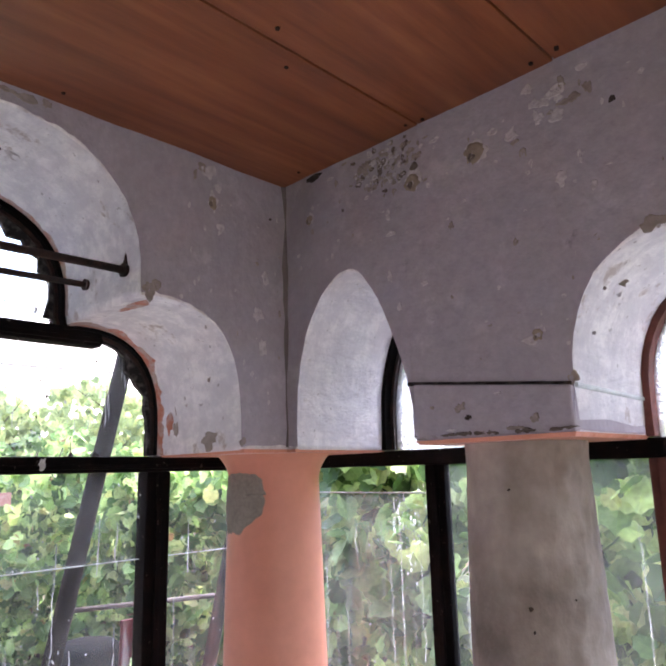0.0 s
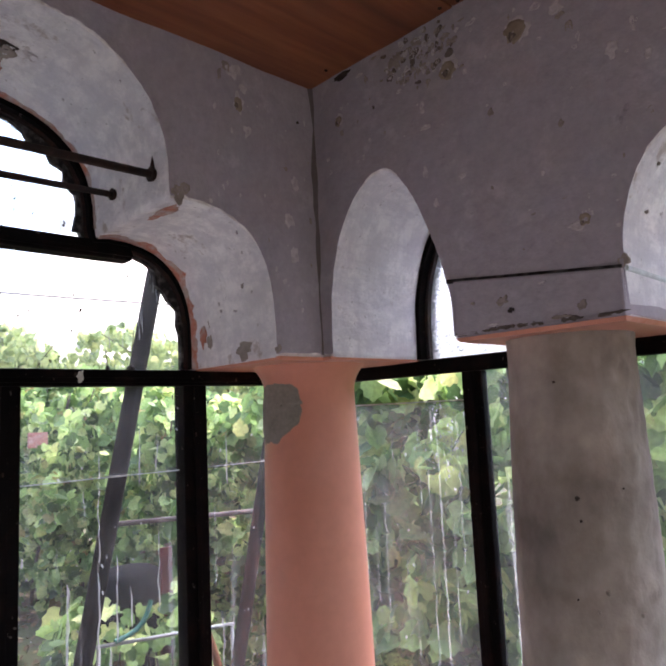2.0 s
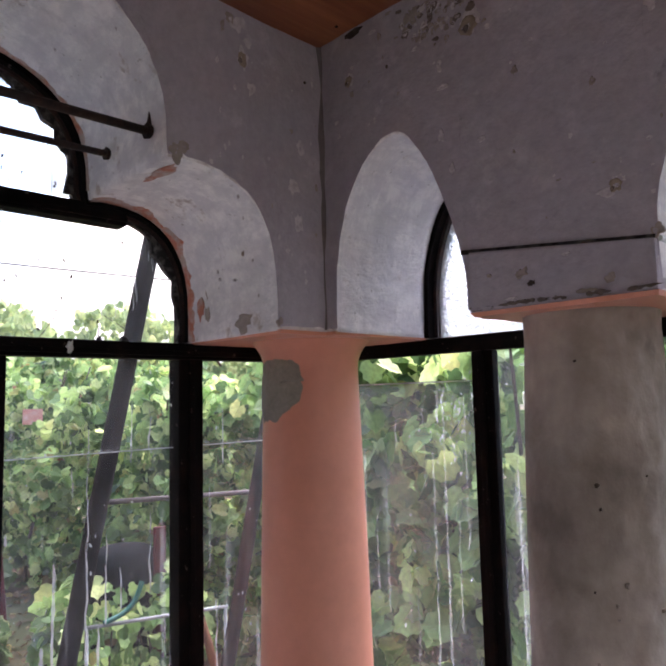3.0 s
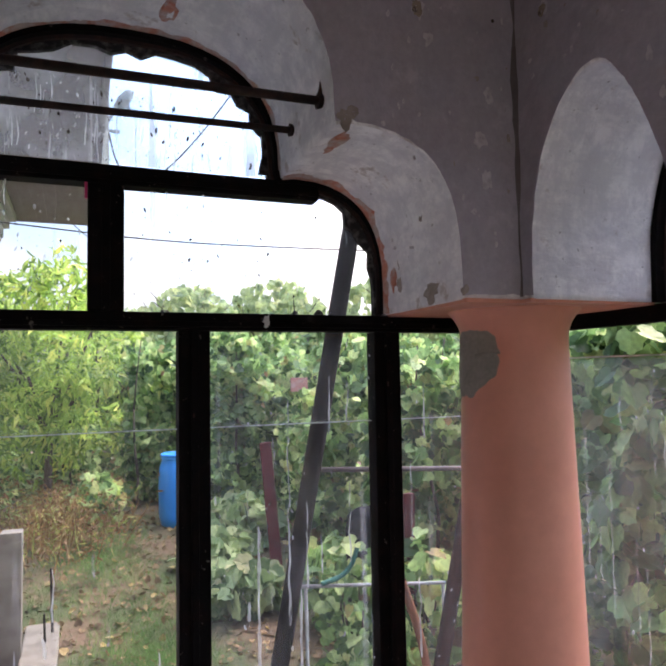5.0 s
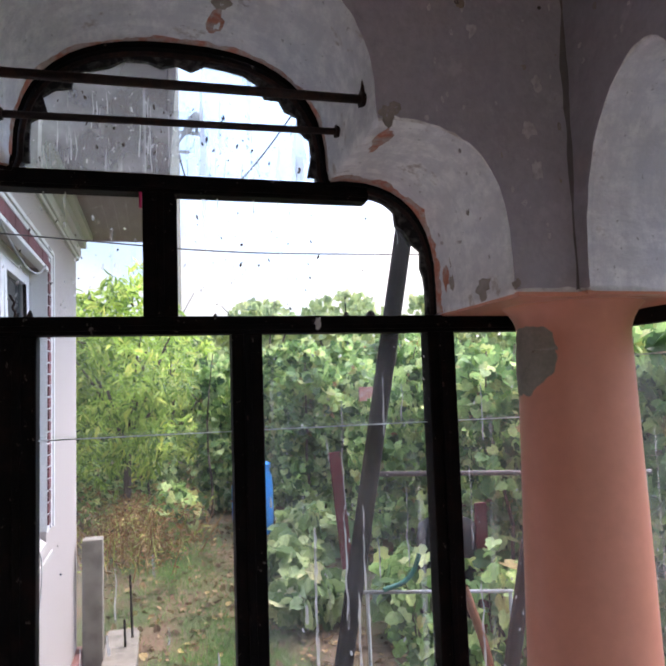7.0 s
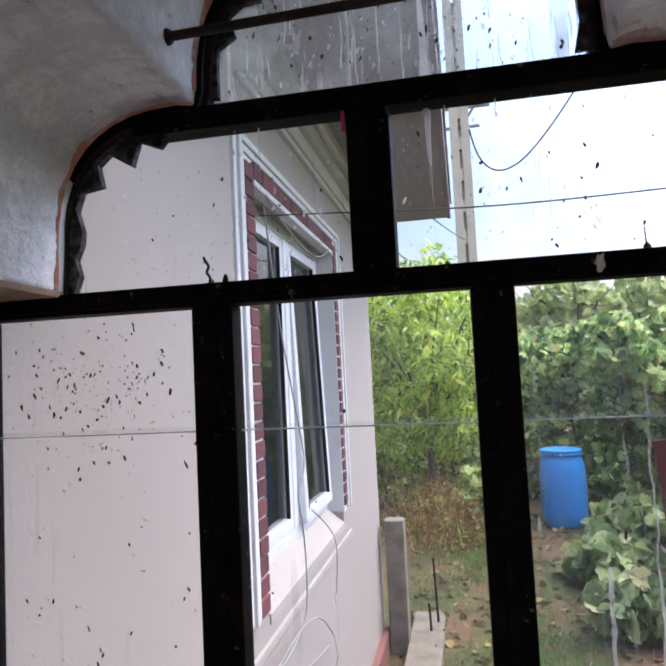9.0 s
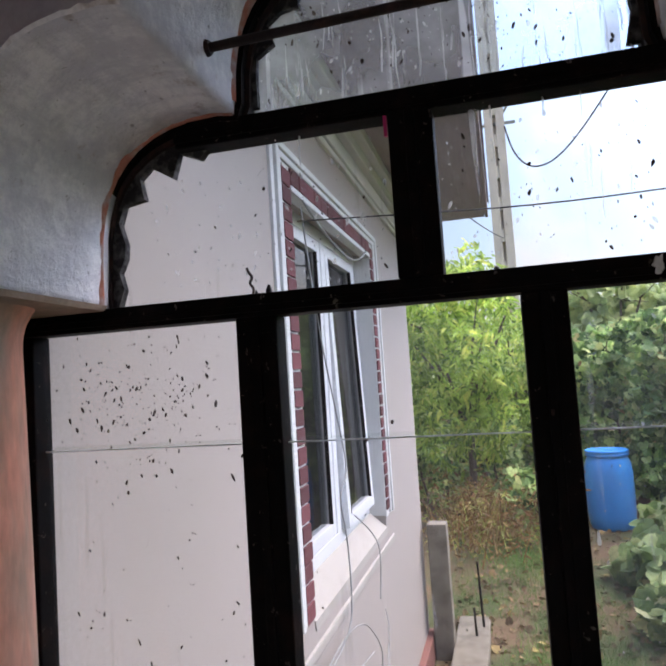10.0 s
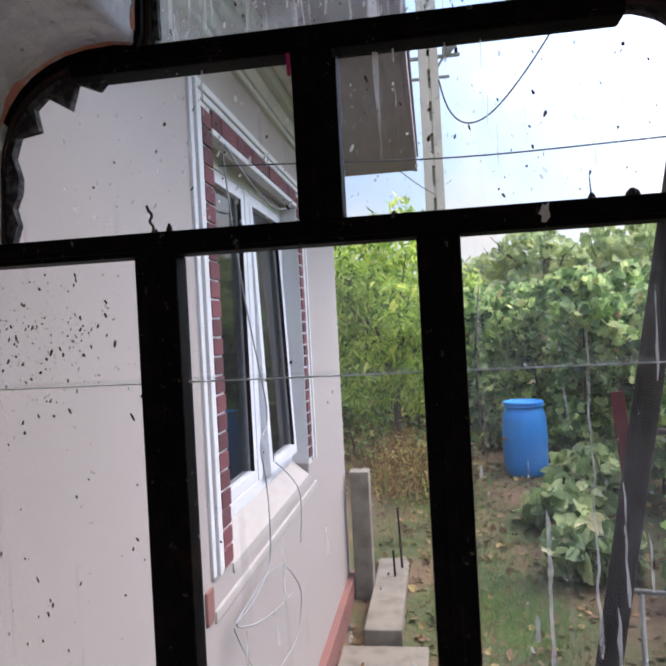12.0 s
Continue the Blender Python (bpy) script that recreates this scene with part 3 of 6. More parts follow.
# ceiling: wide varnished plywood boards with open seams, one mesh
bm = bmesh.new()
seams = [-1.06, -0.657, -0.391, -0.12, 0.28, 0.68, 1.08, 1.48, 1.88, 2.41]
for i, (a, b) in enumerate(zip(seams, seams[1:])):
    dz = 0.0015 * (i % 3)
    add_box(bm, a + 0.0015, b - 0.0015, -0.47, 0.935, CEIL + dz, CEIL + 0.018 + dz, 0.0012)
add_box(bm, -1.2, 2.6, -0.75, YO, CEIL + 0.024, CEIL + 0.06)
ceiling = tagged(part("ceiling", bm, M_PLY), "varnished reddish brown plywood ceiling boards with nails", "ceiling", kind="structure")
# the slab over the veranda
tagged(part("roof_slab", box(XO - 0.15, 2.75, -0.75, YO + 0.15, CEIL + 0.08, CEIL + 0.2), M_CONCRETE), "plain concrete roof slab", "roof", kind="structure")

# nail heads along the seams
for i, (nx, ny) in enumerate([(-0.419, 0.894), (-0.373, 0.888), (-0.64, 0.905), (-0.673, 0.898), (-0.95, 0.885), (-0.36, 0.74), (-0.42, 0.60), (-0.63, 0.55), (-0.69, 0.62), (-0.995, 0.40), (-0.99, 0.10)]):
    tagged(part("nail", rod((nx, ny, CEIL + 0.003), (nx, ny, CEIL - 0.0015), 0.0042, 0.0034, 8), M_RUST), "dark nail head in the plywood ceiling", "nail", "ceiling nails")


# ---- columns ----
def column(cx, cy, material, label, wobble, seed, girth=1.0, flare=0.034, lumps=None):
    root = thing("column", (cx, cy, 0.0), label, "column", "veranda columns")
    rings = []
    low = 120 if lumps else 20
    for i in range(low + 13):
        z = SPRING * (i / low * 0.955 if i < low else 0.955 + 0.045 * (i - low) / 12)
        rings.append((z, girth * (0.099 + 0.042 * ((SPRING - z) / SPRING) ** 0.85 + flare * max(0, (z - 1.672) / 0.073) ** 2.6)))
    part("shaft", lathe(cx, cy, rings, 110 if lumps else 36, wobble, seed, lumps), material, root, "", True)
    return root


corner_column = column(-1.169, 0.999, M_SALMON, "salmon painted column with a grey cement patch near its top", 0.012, 2.0)
grey_column = column(-0.568, 1.050, M_COLUMN, "bare grey concrete column with pits", 0.05, 4.0, 1.0, 0.004, (radians(-25), 0.0065))
end_column = column(-1.190, -0.378, M_STAINED, "salmon painted column stained grey beside the side wall", 0.02, 8.0, 0.76)

# feet of the arches: painted undersides
def foot(name, x0, x1, y0, y1, z0, z1, material, label):
    bm = bmesh.new()
    n = 30
    lo, hi = [], []
    ring = [(x0 + (x1 - x0) * i / n, y0) for i in range(n)] + [(x1, y0 + (y1 - y0) * i / n) for i in range(n)] + [(x1 + (x0 - x1) * i / n, y1) for i in range(n)] + [(x0, y1 + (y0 - y1) * i / n) for i in range(n)]
    mx, my = (x0 + x1) / 2, (y0 + y1) / 2
    for px, py in ring:
        w = 0.97 - 0.03 * noise.noise(Vector((px * 30, py * 30, z0))) - 0.02 * noise.noise(Vector((px * 90, py * 90, z0)))
        hi.append(bm.verts.new((px, py, z1)))
        lo.append(bm.verts.new((mx + (px - mx) * w, my + (py - my) * w, z0)))
    m = len(ring)
    for i in range(m):
        bm.faces.new((lo[i], lo[(i + 1) % m], hi[(i + 1) % m], hi[i]))
    bm.faces.new(lo)
    bm.faces.new(hi[::-1])
    return tagged(part(name, bm, material), label, "arch foot", kind="structure")


foot("trim_foot_corner", XF, XI + 0.004, 0.800, YF, SPRING - 0.005, SPRING + 0.0015, M_SALMON, "salmon painted underside of the corner arch foot")
foot("trim_foot_corner_north", XI, -1.001, YI - 0.004, YF, SPRING - 0.0046, SPRING + 0.0012, M_SALMON, "salmon painted underside of the corner arch foot")
foot("trim_foot_south", XF, XI + 0.004, -0.455, -0.240, SPRING - 0.007, SPRING + 0.0015, M_FOOT_OLD, "stained salmon underside of the end arch foot")
foot("trim_foot_north", -0.692, -0.410, YI - 0.010, YF, SPRING - 0.005, SPRING + 0.0015, M_SALMON, "salmon painted underside of the arch foot")
# the block over the grey column, parted by a dark groove
bm = add_box(bmesh.new(), -0.6925, -0.4115, YI - 0.008, YF - 0.01, SPRING + 0.002, 1.843, 0.004)
for v in bm.verts:
    if v.co.z > 1.80:
        v.co.z -= 0.105 * (v.co.x + 0.6925)
tagged(part("trim_capital", bm, M_WALL), "plastered block over the grey column with a groove above", "capital", kind="structure")
groove = Matrix.Translation((-0.708, 0, 1.846)) @ Matrix.Rotation(radians(6.0), 4, "Y")
tagged(part("trim_groove", box(0.0, 0.296, YI - 0.0035, YI + 0.02, -0.0035, 0.0035, m=groove), M_PUTTY), "dark open groove over the capital block", "trim", kind="structure")
tagged(part("trim_rod", rod((-0.4105, YI + 0.005, 1.814), (-0.4105, YF - 0.002, 1.808), 0.0042, n=8), M_GLASSEDGE), "pale thin rod let into the side of the arch", "trim", kind="structure")


# ---- steel windows ----
window_west = thing("window_1", (XF, WEST_C, 0.8), "black painted steel window with dirty and broken panes", "window", kind="structure")


def bar_x(y0, y1, z0, z1, d0=0.0, d1=0.042, material=M_STEEL, name="frame_bar", parent=None, lip=True):
    """A flat steel bar of the west window with a raised lip along it."""
    bm = box(XF - d1, XF - d0, y0, y1, z0, z1, bevel=0.003)
    if lip:
        if y1 - y0 < z1 - z0:
            m = (y0 + y1) / 2
            add_box(bm, XF - 0.004, XF + 0.006, m - 0.007, m + 0.007, z0, z1, 0.002)
        else:
            m = z0 + (z1 - z0) * 0.35
            add_box(bm, XF - 0.004, XF + 0.004, y0, y1, m - 0.005, m + 0.005, 0.002)
    return part(name, bm, material, parent or window_west)


bar_x(-0.428, 1.19, 1.709, 1.743, name="transom")
for a, b in ((-0.031, 0.032), (0.373, 0.432), (0.774, 0.833)):
    bar_x(a, b, 0.80, 1.709, name="mullion")
bar_x(-0.428, -0.379, 0.80, 1.709, name="jamb")
bar_x(0.213, 0.276, 1.743, 1.976, name="mullion")
bar_x(-0.115, 0.655, 1.976, 2.012, name="upper_transom")
bar_x(-0.428, 1.17, 0.80, 0.84, name="sill_bar")


def arch_band(profile, off0, off1, place, d0, d1, name, material, parent, lo=None, rough=0.0, seed=0, step=1):
    """A strip that follows an arch inside its opening, from off0 to off1 below the plaster; rough: a ragged inner edge."""
    rnd = random.Random(seed)
    bm = bmesh.new()
    pts = profile
    n = len(pts)
    prev = None
    for i in range(n):
        a, b = pts[max(i - 1, 0)], pts[min(i + 1, n - 1)]
        du, dz = b[0] - a[0], b[1] - a[1]
        k = math.hypot(du, dz) or 1
        nu, nz = dz / k, -du / k
        o1 = off1 + (rough * (rnd.random() ** 2) if rough else 0)
        u, z = pts[i]
        quad = [bm.verts.new(place(u + nu * o, d, z + nz * o)) for o, d in ((off0, d0), (o1, d0), (o1, d1), (off0, d1))]
        if prev:
            for k in range(4):
                bm.faces.new((prev[k], prev[(k + 1) % 4], quad[(k + 1) % 4], quad[k]))
        else:
            bm.faces.new(quad)
        prev = quad
    bm.faces.new(prev[::-1])
    return part(name, bm, material, parent)


def wplace(u, d, z):
    return (XF - d, u, z)


def nplace(u, d, z):
    return (u, YF + d, z)


prof = three_lobes(WEST_C, 0.540, 0.526, 0.238)
arch_band(prof, -0.004, 0.011, wplace, -0.004, 0.045, "arch_strip", M_STEEL, window_west)
arch_band(prof, 0.011, 0.018, wplace, 0.012, 0.045, "arch_lip", M_RUST, window_west)
left_low, left_up = fine(lobe(WEST_C, -1, 10, 0.540, 0.238)[:13], 0.021), fine(lobe(WEST_C, -1, 10, 0.540, 0.238)[13:], 0.027)
right_low, right_up = fine(lobe(WEST_C, 1, 10, 0.526, 0.238)[:13][::-1], 0.024), fine(lobe(WEST_C, 1, 10, 0.526, 0.238)[13:][::-1], 0.027)
arch_band(left_low, 0.016, 0.024, wplace, 0.020, 0.034, "putty", M_PUTTY, window_west, rough=0.042, seed=3)
arch_band(right_low, 0.016, 0.022, wplace, 0.020, 0.034, "putty", M_PUTTY, window_west, rough=0.030, seed=4)
arch_band(left_up + right_up[1:], 0.016, 0.022, wplace, 0.020, 0.034, "putty", M_PUTTY, window_west, rough=0.030, seed=9)


def pane_x(y0, y1, z0, z1, material, name="pane", d=0.030, parent=None):
    return one_dirty_side(part(name, box(XF - d - 0.003, XF - d, y0, y1, z0, z1), material, parent or window_west), (1, 0, 0))


SEAM = 1.528
for (a, b), (upper, lower) in zip(((-0.382, -0.03), (0.03, 0.375), (0.43, 0.776), (0.83, 1.17)), ((M_GLASS_MUD, M_GLASS_CLEAR), (M_GLASS_CLEAR, M_GLASS_CLEAR), (M_GLASS, M_GLASS), (M_GLASS, M_GLASS))):
    pane_x(a, b, SEAM - 0.004, 1.715, upper, d=0.026)
    pane_x(a, b, 0.83, SEAM + 0.003, lower, d=0.031)
    part("pane_edge", box(XF - 0.0275, XF - 0.0240, a, b, SEAM - 0.0050, SEAM - 0.0030), M_GLASSEDGE, window_west)
pane_x(-0.235, 0.215, 1.738, 1.980, M_GLASS_CLEAR)
pane_x(0.274, 0.795, 1.738, 1.980, M_GLASS)
# the pane in the crown of the arch follows it
bm = bmesh.new()
crown = [(u, z - 0.008) for u, z in lobe(WEST_C, -1, 10, 0.54, 0.238)[13:] + lobe(WEST_C, 1, 10, 0.526, 0.238)[::-1][1:13]]
fr = [bm.verts.new(wplace(u, 0.030, z)) for u, z in crown]
bk = [bm.verts.new(wplace(u, 0.033, z)) for u, z in crown]
bm.faces.new(fr)
bm.faces.new(bk[::-1])
for i in range(len(crown)):
    j = (i + 1) % len(crown)
    bm.faces.new((fr[i], fr[j], bk[j], bk[i]))
one_dirty_side(part("pane", bm, M_GLASS_TOP, window_west), (1, 0, 0))

# two iron rods let into the upper arch
def iron_rod(x, z0, z1, r):
    root = thing("iron_rod", (x, -0.01, z0), "rusty iron rod set across the upper arch", "iron rod", "rods across the arch")
    part("rod", rod((x, -0.012, z0), (x, 0.570, z1), r, n=10), M_RUST, root, "", True)
    for y, z in ((-0.008, z0), (0.566, z1)):
        part("collar", rod((x, y - 0.004, z), (x, y + 0.004, z), r * 1.9, r * 1.5, 10), M_RUST, root)
        if x > -1.1:
            part("bent_nail", rod((x, y, z), (x + 0.002, y + 0.004, z + 0.048), r * 0.75, r * 0.25, 8), M_RUST, root)


iron_rod(-1.080, 2.066, 2.071, 0.0075)
iron_rod(-1.235, 2.067, 2.077, 0.0065)

window_north = thing("window_2", (-0.86, YF, 0.8), "dark steel window with hazy streaked panes", "window", kind="structure")


def bar_y(x0, x1, z0, z1, name, material=M_STEEL, d0=0.0, d1=0.022):
    bm = box(x0, x1, YF + d0, YF + d1, z0, z1, bevel=0.003)
    if x1 - x0 < z1 - z0:
        m = (x0 + x1) / 2
        add_box(bm, m - 0.007, m + 0.007, YF - 0.007, YF + 0.004, z0, z1, 0.002)
    return part(name, bm, material, window_north)


bar_y(-1.29, 2.40, 1.709, 1.743, "transom")
for a, b in ((-0.889, -0.838), (0.08, 0.13), (1.38, 1.43), (1.88, 1.93)):
    bar_y(a, b, 0.80, 1.709, "mullion")
bar_y(-0.418, -0.372, 0.80, 1.709, "mullion", M_REDSTEEL)
bar_y(-1.29, 2.40, 0.80, 0.84, "sill_bar")
arch_band(narrow_arch(-0.8445, 0.1535, 0.142), -0.004, 0.012, nplace, -0.012, 0.04, "arch_strip", M_STEEL, window_north)
arch_band(narrow_arch(-0.8445, 0.1535, 0.142), 0.016, 0.024, nplace, 0.004, 0.04, "arch_lip", M_RUST, window_north)
arch_band(three_lobes(NORTH_C), -0.004, 0.014, nplace, -0.012, 0.04, "arch_strip", M_REDSTEEL, window_north)


def pane_y(x0, x1, z0, z1, material, d=0.014):
    ob = part("pane", box(x0, x1, YF + d, YF + d + 0.003, z0, z1), material, window_north)
    ob.visible_shadow = False
    return ob if material is M_FROST else one_dirty_side(ob, (0, -1, 0))


pane_y(-1.28, -0.885, 0.83, 1.648, M_GLASS_B)
part("pane_edge", box(-1.28, -0.885, YF + 0.0125, YF + 0.0185, 1.6475, 1.6505), M_GLASSEDGE, window_north)
for a, b in ((-0.842, -0.416), (-0.374, 0.082), (0.128, 0.66), (0.90, 1.382), (1.428, 1.882), (1.928, 2.40)):
    pane_y(a, b, 0.83, 1.715, M_GLASS_B)
pane_y(-1.01, -0.705, 1.741, 2.08, M_FROST, 0.016)
pane_y(-0.41, 0.62, 1.741, 2.00, M_FROST, 0.016)


# ---- outdoors: ground ----
def ground_z(x, y):
    t = min(max((-5.2 - x) / 3.6, 0), 1)
    z = -0.62 + 0.32 * t * t * (3 - 2 * t)
    return z + 0.03 * noise.noise(Vector((x * 0.9, y * 0.9, 0))) + 0.012 * noise.noise(Vector((x * 4, y * 4, 2)))


bm = bmesh.new()
xs = [-1500, -300, -80, -40, -25, -18, -14.5] + [-14 + 0.25 * i for i in range(57)] + [4, 12, 40, 300, 1500]
ys = [-1500, -300, -60, -20, -8, -4] + [-3 + 0.25 * i for i in range(49)] + [10.5, 14, 22, 60, 300, 1500]
grid = [[bm.verts.new((x, y, ground_z(x, y) if -14.2 < x < 2 and -3.2 < y < 10 else (-0.62 if x > -5 else -0.3))) for y in ys] for x in xs]
for i in range(len(xs) - 1):
    for j in range(len(ys) - 1):
        bm.faces.new((grid[i][j], grid[i + 1][j], grid[i + 1][j + 1], grid[i][j + 1]))
ground = tagged(part("ground", bm, M_SOIL, None, "", True), "brown garden soil with thin worn grass", "ground", kind="structure")


# ---- the house beyond the window ----
HY = -0.40
house = thing("house", (-3.7, HY, -0.62), "pale pink rendered house with white cornice and brick window surround", "house")
WX0, WX1, WZ0, WZ1 = -4.36, -2.82, 0.785, 2.372    # opening of its window
HX = -5.90


def holed_wall(x0, x1, z0, z1, ox0, ox1, oz0, oz1, y, depth):
    bm = bmesh.new()
    def ring(yy):
        outer = [bm.verts.new(c) for c in ((x0, yy, z0), (x1, yy, z0), (x1, yy, z1), (x0, yy, z1))]
        inner = [bm.verts.new(c) for c in ((ox0, yy, oz0), (ox1, yy, oz0), (ox1, yy, oz1), (ox0, yy, oz1))]
        return outer, inner
    (a, b), (c, d) = ring(y), ring(y - depth)
    for i in range(4):
        j = (i + 1) % 4
        bm.faces.new((a[i], a[j], b[j], b[i]))
        bm.faces.new((c[j], c[i], d[i], d[j]))
        bm.faces.new((b[i], b[j], d[j], d[i]))
        bm.faces.new((a[j], a[i], c[i], c[j]))
    return bm


part("wall", holed_wall(HX, -1.20, -0.9, 3.0, WX0, WX1, 0.705, WZ1, HY, 0.34), M_PINKWALL, house)
part("wall", box(HX, HX + 0.34, -7.0, HY - 0.342, -0.9, 3.0), M_PINKWALL, house)
part("plinth", box(HX - 0.03, -1.40, HY - 0.2, HY + 0.05, -0.9, -0.42, bevel=0.012), M_PLINTH, house, "dull red painted plinth")
# room behind the window, its dimness put into a near-black colour
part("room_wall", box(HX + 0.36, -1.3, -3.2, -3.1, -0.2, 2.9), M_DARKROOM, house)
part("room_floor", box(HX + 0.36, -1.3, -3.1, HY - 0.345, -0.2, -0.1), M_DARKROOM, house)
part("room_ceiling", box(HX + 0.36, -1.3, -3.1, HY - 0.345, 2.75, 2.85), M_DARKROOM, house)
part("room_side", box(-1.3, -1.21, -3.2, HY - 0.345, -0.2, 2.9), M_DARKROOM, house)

# cornice in three steps under the eave
for k, (z0, z1, out) in enumerate(((2.715, 2.745, 0.022), (2.748, 2.83, 0.035), (2.833, 2.90, 0.075), (2.903, 2.965, 0.12))):
    part("cornice", box(HX - 0.02 - out, -1.42, HY - 0.05, HY + out, z0, z1, bevel=0.008), M_TRIM, house, "white painted cornice step")
# eave: boarded underside with a fascia
part("eave", box(-6.22, -1.42, HY - 0.3, 0.295, 2.968, 2.99), M_SOFFIT, house, "dark brown boarded eave")
for i in range(7):
    y = -0.30 + 0.085 * i
    part("eave_board", box(-6.22, -1.42, y + 0.0004, y + 0.0846, 2.960, 2.967, bevel=0.0006), M_SOFFIT, house)
part("fascia", box(-6.24, -1.42, 0.297, 0.325, 2.945, 3.07, bevel=0.004), M_SOFFIT, house)
part("fascia", box(-6.245, -6.223, -0.7, 0.295, 2.955, 3.07, bevel=0.004), M_SOFFIT, house)
bm = bmesh.new()
vs = [bm.verts.new(c) for c in ((-6.26, 0.34, 3.075), (-1.40, 0.34, 3.075), (-1.40, -4.0, 5.2), (-6.26, -4.0, 5.2), (-6.26, 0.34, 3.10), (-1.40, 0.34, 3.10), (-1.40, -4.0, 5.24), (-6.26, -4.0, 5.24))]
for f in ((0, 1, 2, 3), (4, 5, 6, 7), (0, 1, 5, 4), (1, 2, 6, 5), (2, 3, 7, 6), (3, 0, 4, 7)):
    bm.faces.new([vs[i] for i in f])
part("roof", bm, M_SOFFIT, house, "dark sheet roof")

# moulded white surround: two stepped strips up, over and down
for off, wid, out in ((0.0, 0.035, 0.012), (0.037, 0.030, 0.024), (0.069, 0.042, 0.014)):
    x0, x1, z1 = -4.575 + off, -2.585 - off, 2.515 - off * 0.62
    part("surround", box(x1 - wid, x1, HY - 0.02, HY + out, 0.765, z1, bevel=0.004), M_TRIM, house, "white moulded window surround")
    part("surround", box(x0, x0 + wid, HY - 0.02, HY + out, 0.80, z1, bevel=0.004), M_TRIM, house)
    part("surround", box(x0 + wid + 0.001, x1 - wid - 0.001, HY - 0.02, HY + out, z1 - wid * 0.62, z1, bevel=0.004), M_TRIM, house)
# white mortar strips under the brick slips
part("head_lip", box(WX0 + 0.002, WX1 - 0.002, HY - 0.04, HY + 0.012, 2.350, 2.3745, bevel=0.003), M_TRIM, house)
part("mortar", box(-2.814, -2.700, HY - 0.01, HY + 0.004, 0.755, 2.445), M_TRIM, house)
part("mortar", box(-4.462, -4.366, HY - 0.01, HY + 0.004, 0.79, 2.445), M_TRIM, house)
part("mortar", box(-4.365, -2.815, HY - 0.01, HY + 0.0035, 2.376, 2.445), M_PLINTH, house)
# sloping sill
bm = bmesh.new()
prof_s = [(HY - 0.165, 0.835), (HY - 0.10, 0.822), (HY + 0.004, 0.735), (HY + 0.006, 0.70), (HY - 0.165, 0.675)]
rings_ = [[bm.verts.new((x, y, z)) for y, z in prof_s] for x in (-4.355, -2.825)]
for i in range(len(prof_s)):
    j = (i + 1) % len(prof_s)
    bm.faces.new((rings_[0][i], rings_[0][j], rings_[1][j], rings_[1][i]))
bm.faces.new(rings_[0][::-1])
bm.faces.new(rings_[1])
part("sill", bm, M_SILL, house, "pale sloping window sill")
part("sill_moulding", box(-4.58, -2.60, HY - 0.02, HY + 0.010, 0.605, 0.650, bevel=0.009), M_SILL, house, "white moulded strip under the sill")
part("wall_patch", box(-2.585, -2.515, HY - 0.01, HY + 0.010, 0.63, 0.745, bevel=0.006), M_PLINTH, house, "small salmon painted patch")

# white lining of the opening
part("reveal", box(WX0 + 0.0005, WX0 + 0.005, HY - 0.094, HY + 0.001, 0.80, WZ1 - 0.026), M_TRIM, house, "white painted window reveal")
# white plastic window set back in the opening
house_window = part("window", box(WX0 + 0.001, WX0 + 0.062, HY - 0.165, HY - 0.095, WZ0 + 0.03, WZ1, bevel=0.005), M_PVC, house, "white plastic window with a casement tilted open")
part("window_frame", box(WX1 - 0.062, WX1, HY - 0.165, HY - 0.095, WZ0 + 0.03, WZ1, bevel=0.005), M_PVC, house_window)
part("window_frame", box(WX0 + 0.063, WX1 - 0.063, HY - 0.165, HY - 0.095, WZ1 - 0.062, WZ1, bevel=0.005), M_PVC, house_window)
part("window_frame", box(WX0 + 0.063, WX1 - 0.063, HY - 0.165, HY - 0.095, WZ0 + 0.03, WZ0 + 0.092, bevel=0.005), M_PVC, house_window)
part("window_mullion", box(-3.66, -3.58, HY - 0.165, HY - 0.092, WZ0 + 0.093, WZ1 - 0.063, bevel=0.005), M_PVC, house_window)


def sash(x0, x1, z0, z1, y, lean):
    """A casement hung from its head, its foot pushed out by lean degrees."""
    m = Matrix.Translation((0, y, z1)) @ Matrix.Rotation(radians(lean), 4, "X") @ Matrix.Translation((0, -y, -z1))
    w = 0.058
    for a in ((x0, x0 + w, z0, z1), (x1 - w, x1, z0, z1), (x0 + w, x1 - w, z0, z0 + w), (x0 + w, x1 - w, z1 - w, z1)):
        part("sash_bar", box(a[0], a[1], y - 0.03, y + 0.03, a[2], a[3], bevel=0.004, m=m), M_PVC, house_window)
    for a in ((x0 + w, x0 + w + 0.008, z0 + w, z1 - w), (x1 - w - 0.008, x1 - w, z0 + w, z1 - w)):
        part("gasket", box(a[0], a[1], y + 0.012, y + 0.031, a[2], a[3], m=m), M_STEEL, house_window)
    one_dirty_side(part("pane", box(x0 + w, x1 - w, y - 0.003, y + 0.001, z0 + w, z1 - w, m=m), M_HOUSEGLASS, house_window), (0, 1, 0))


sash(-3.575, -2.885, WZ0 + 0.095, WZ1 - 0.065, HY - 0.125, 0)
sash(-4.295, -3.665, WZ0 + 0.095, WZ1 - 0.065, HY - 0.125, 1.8)

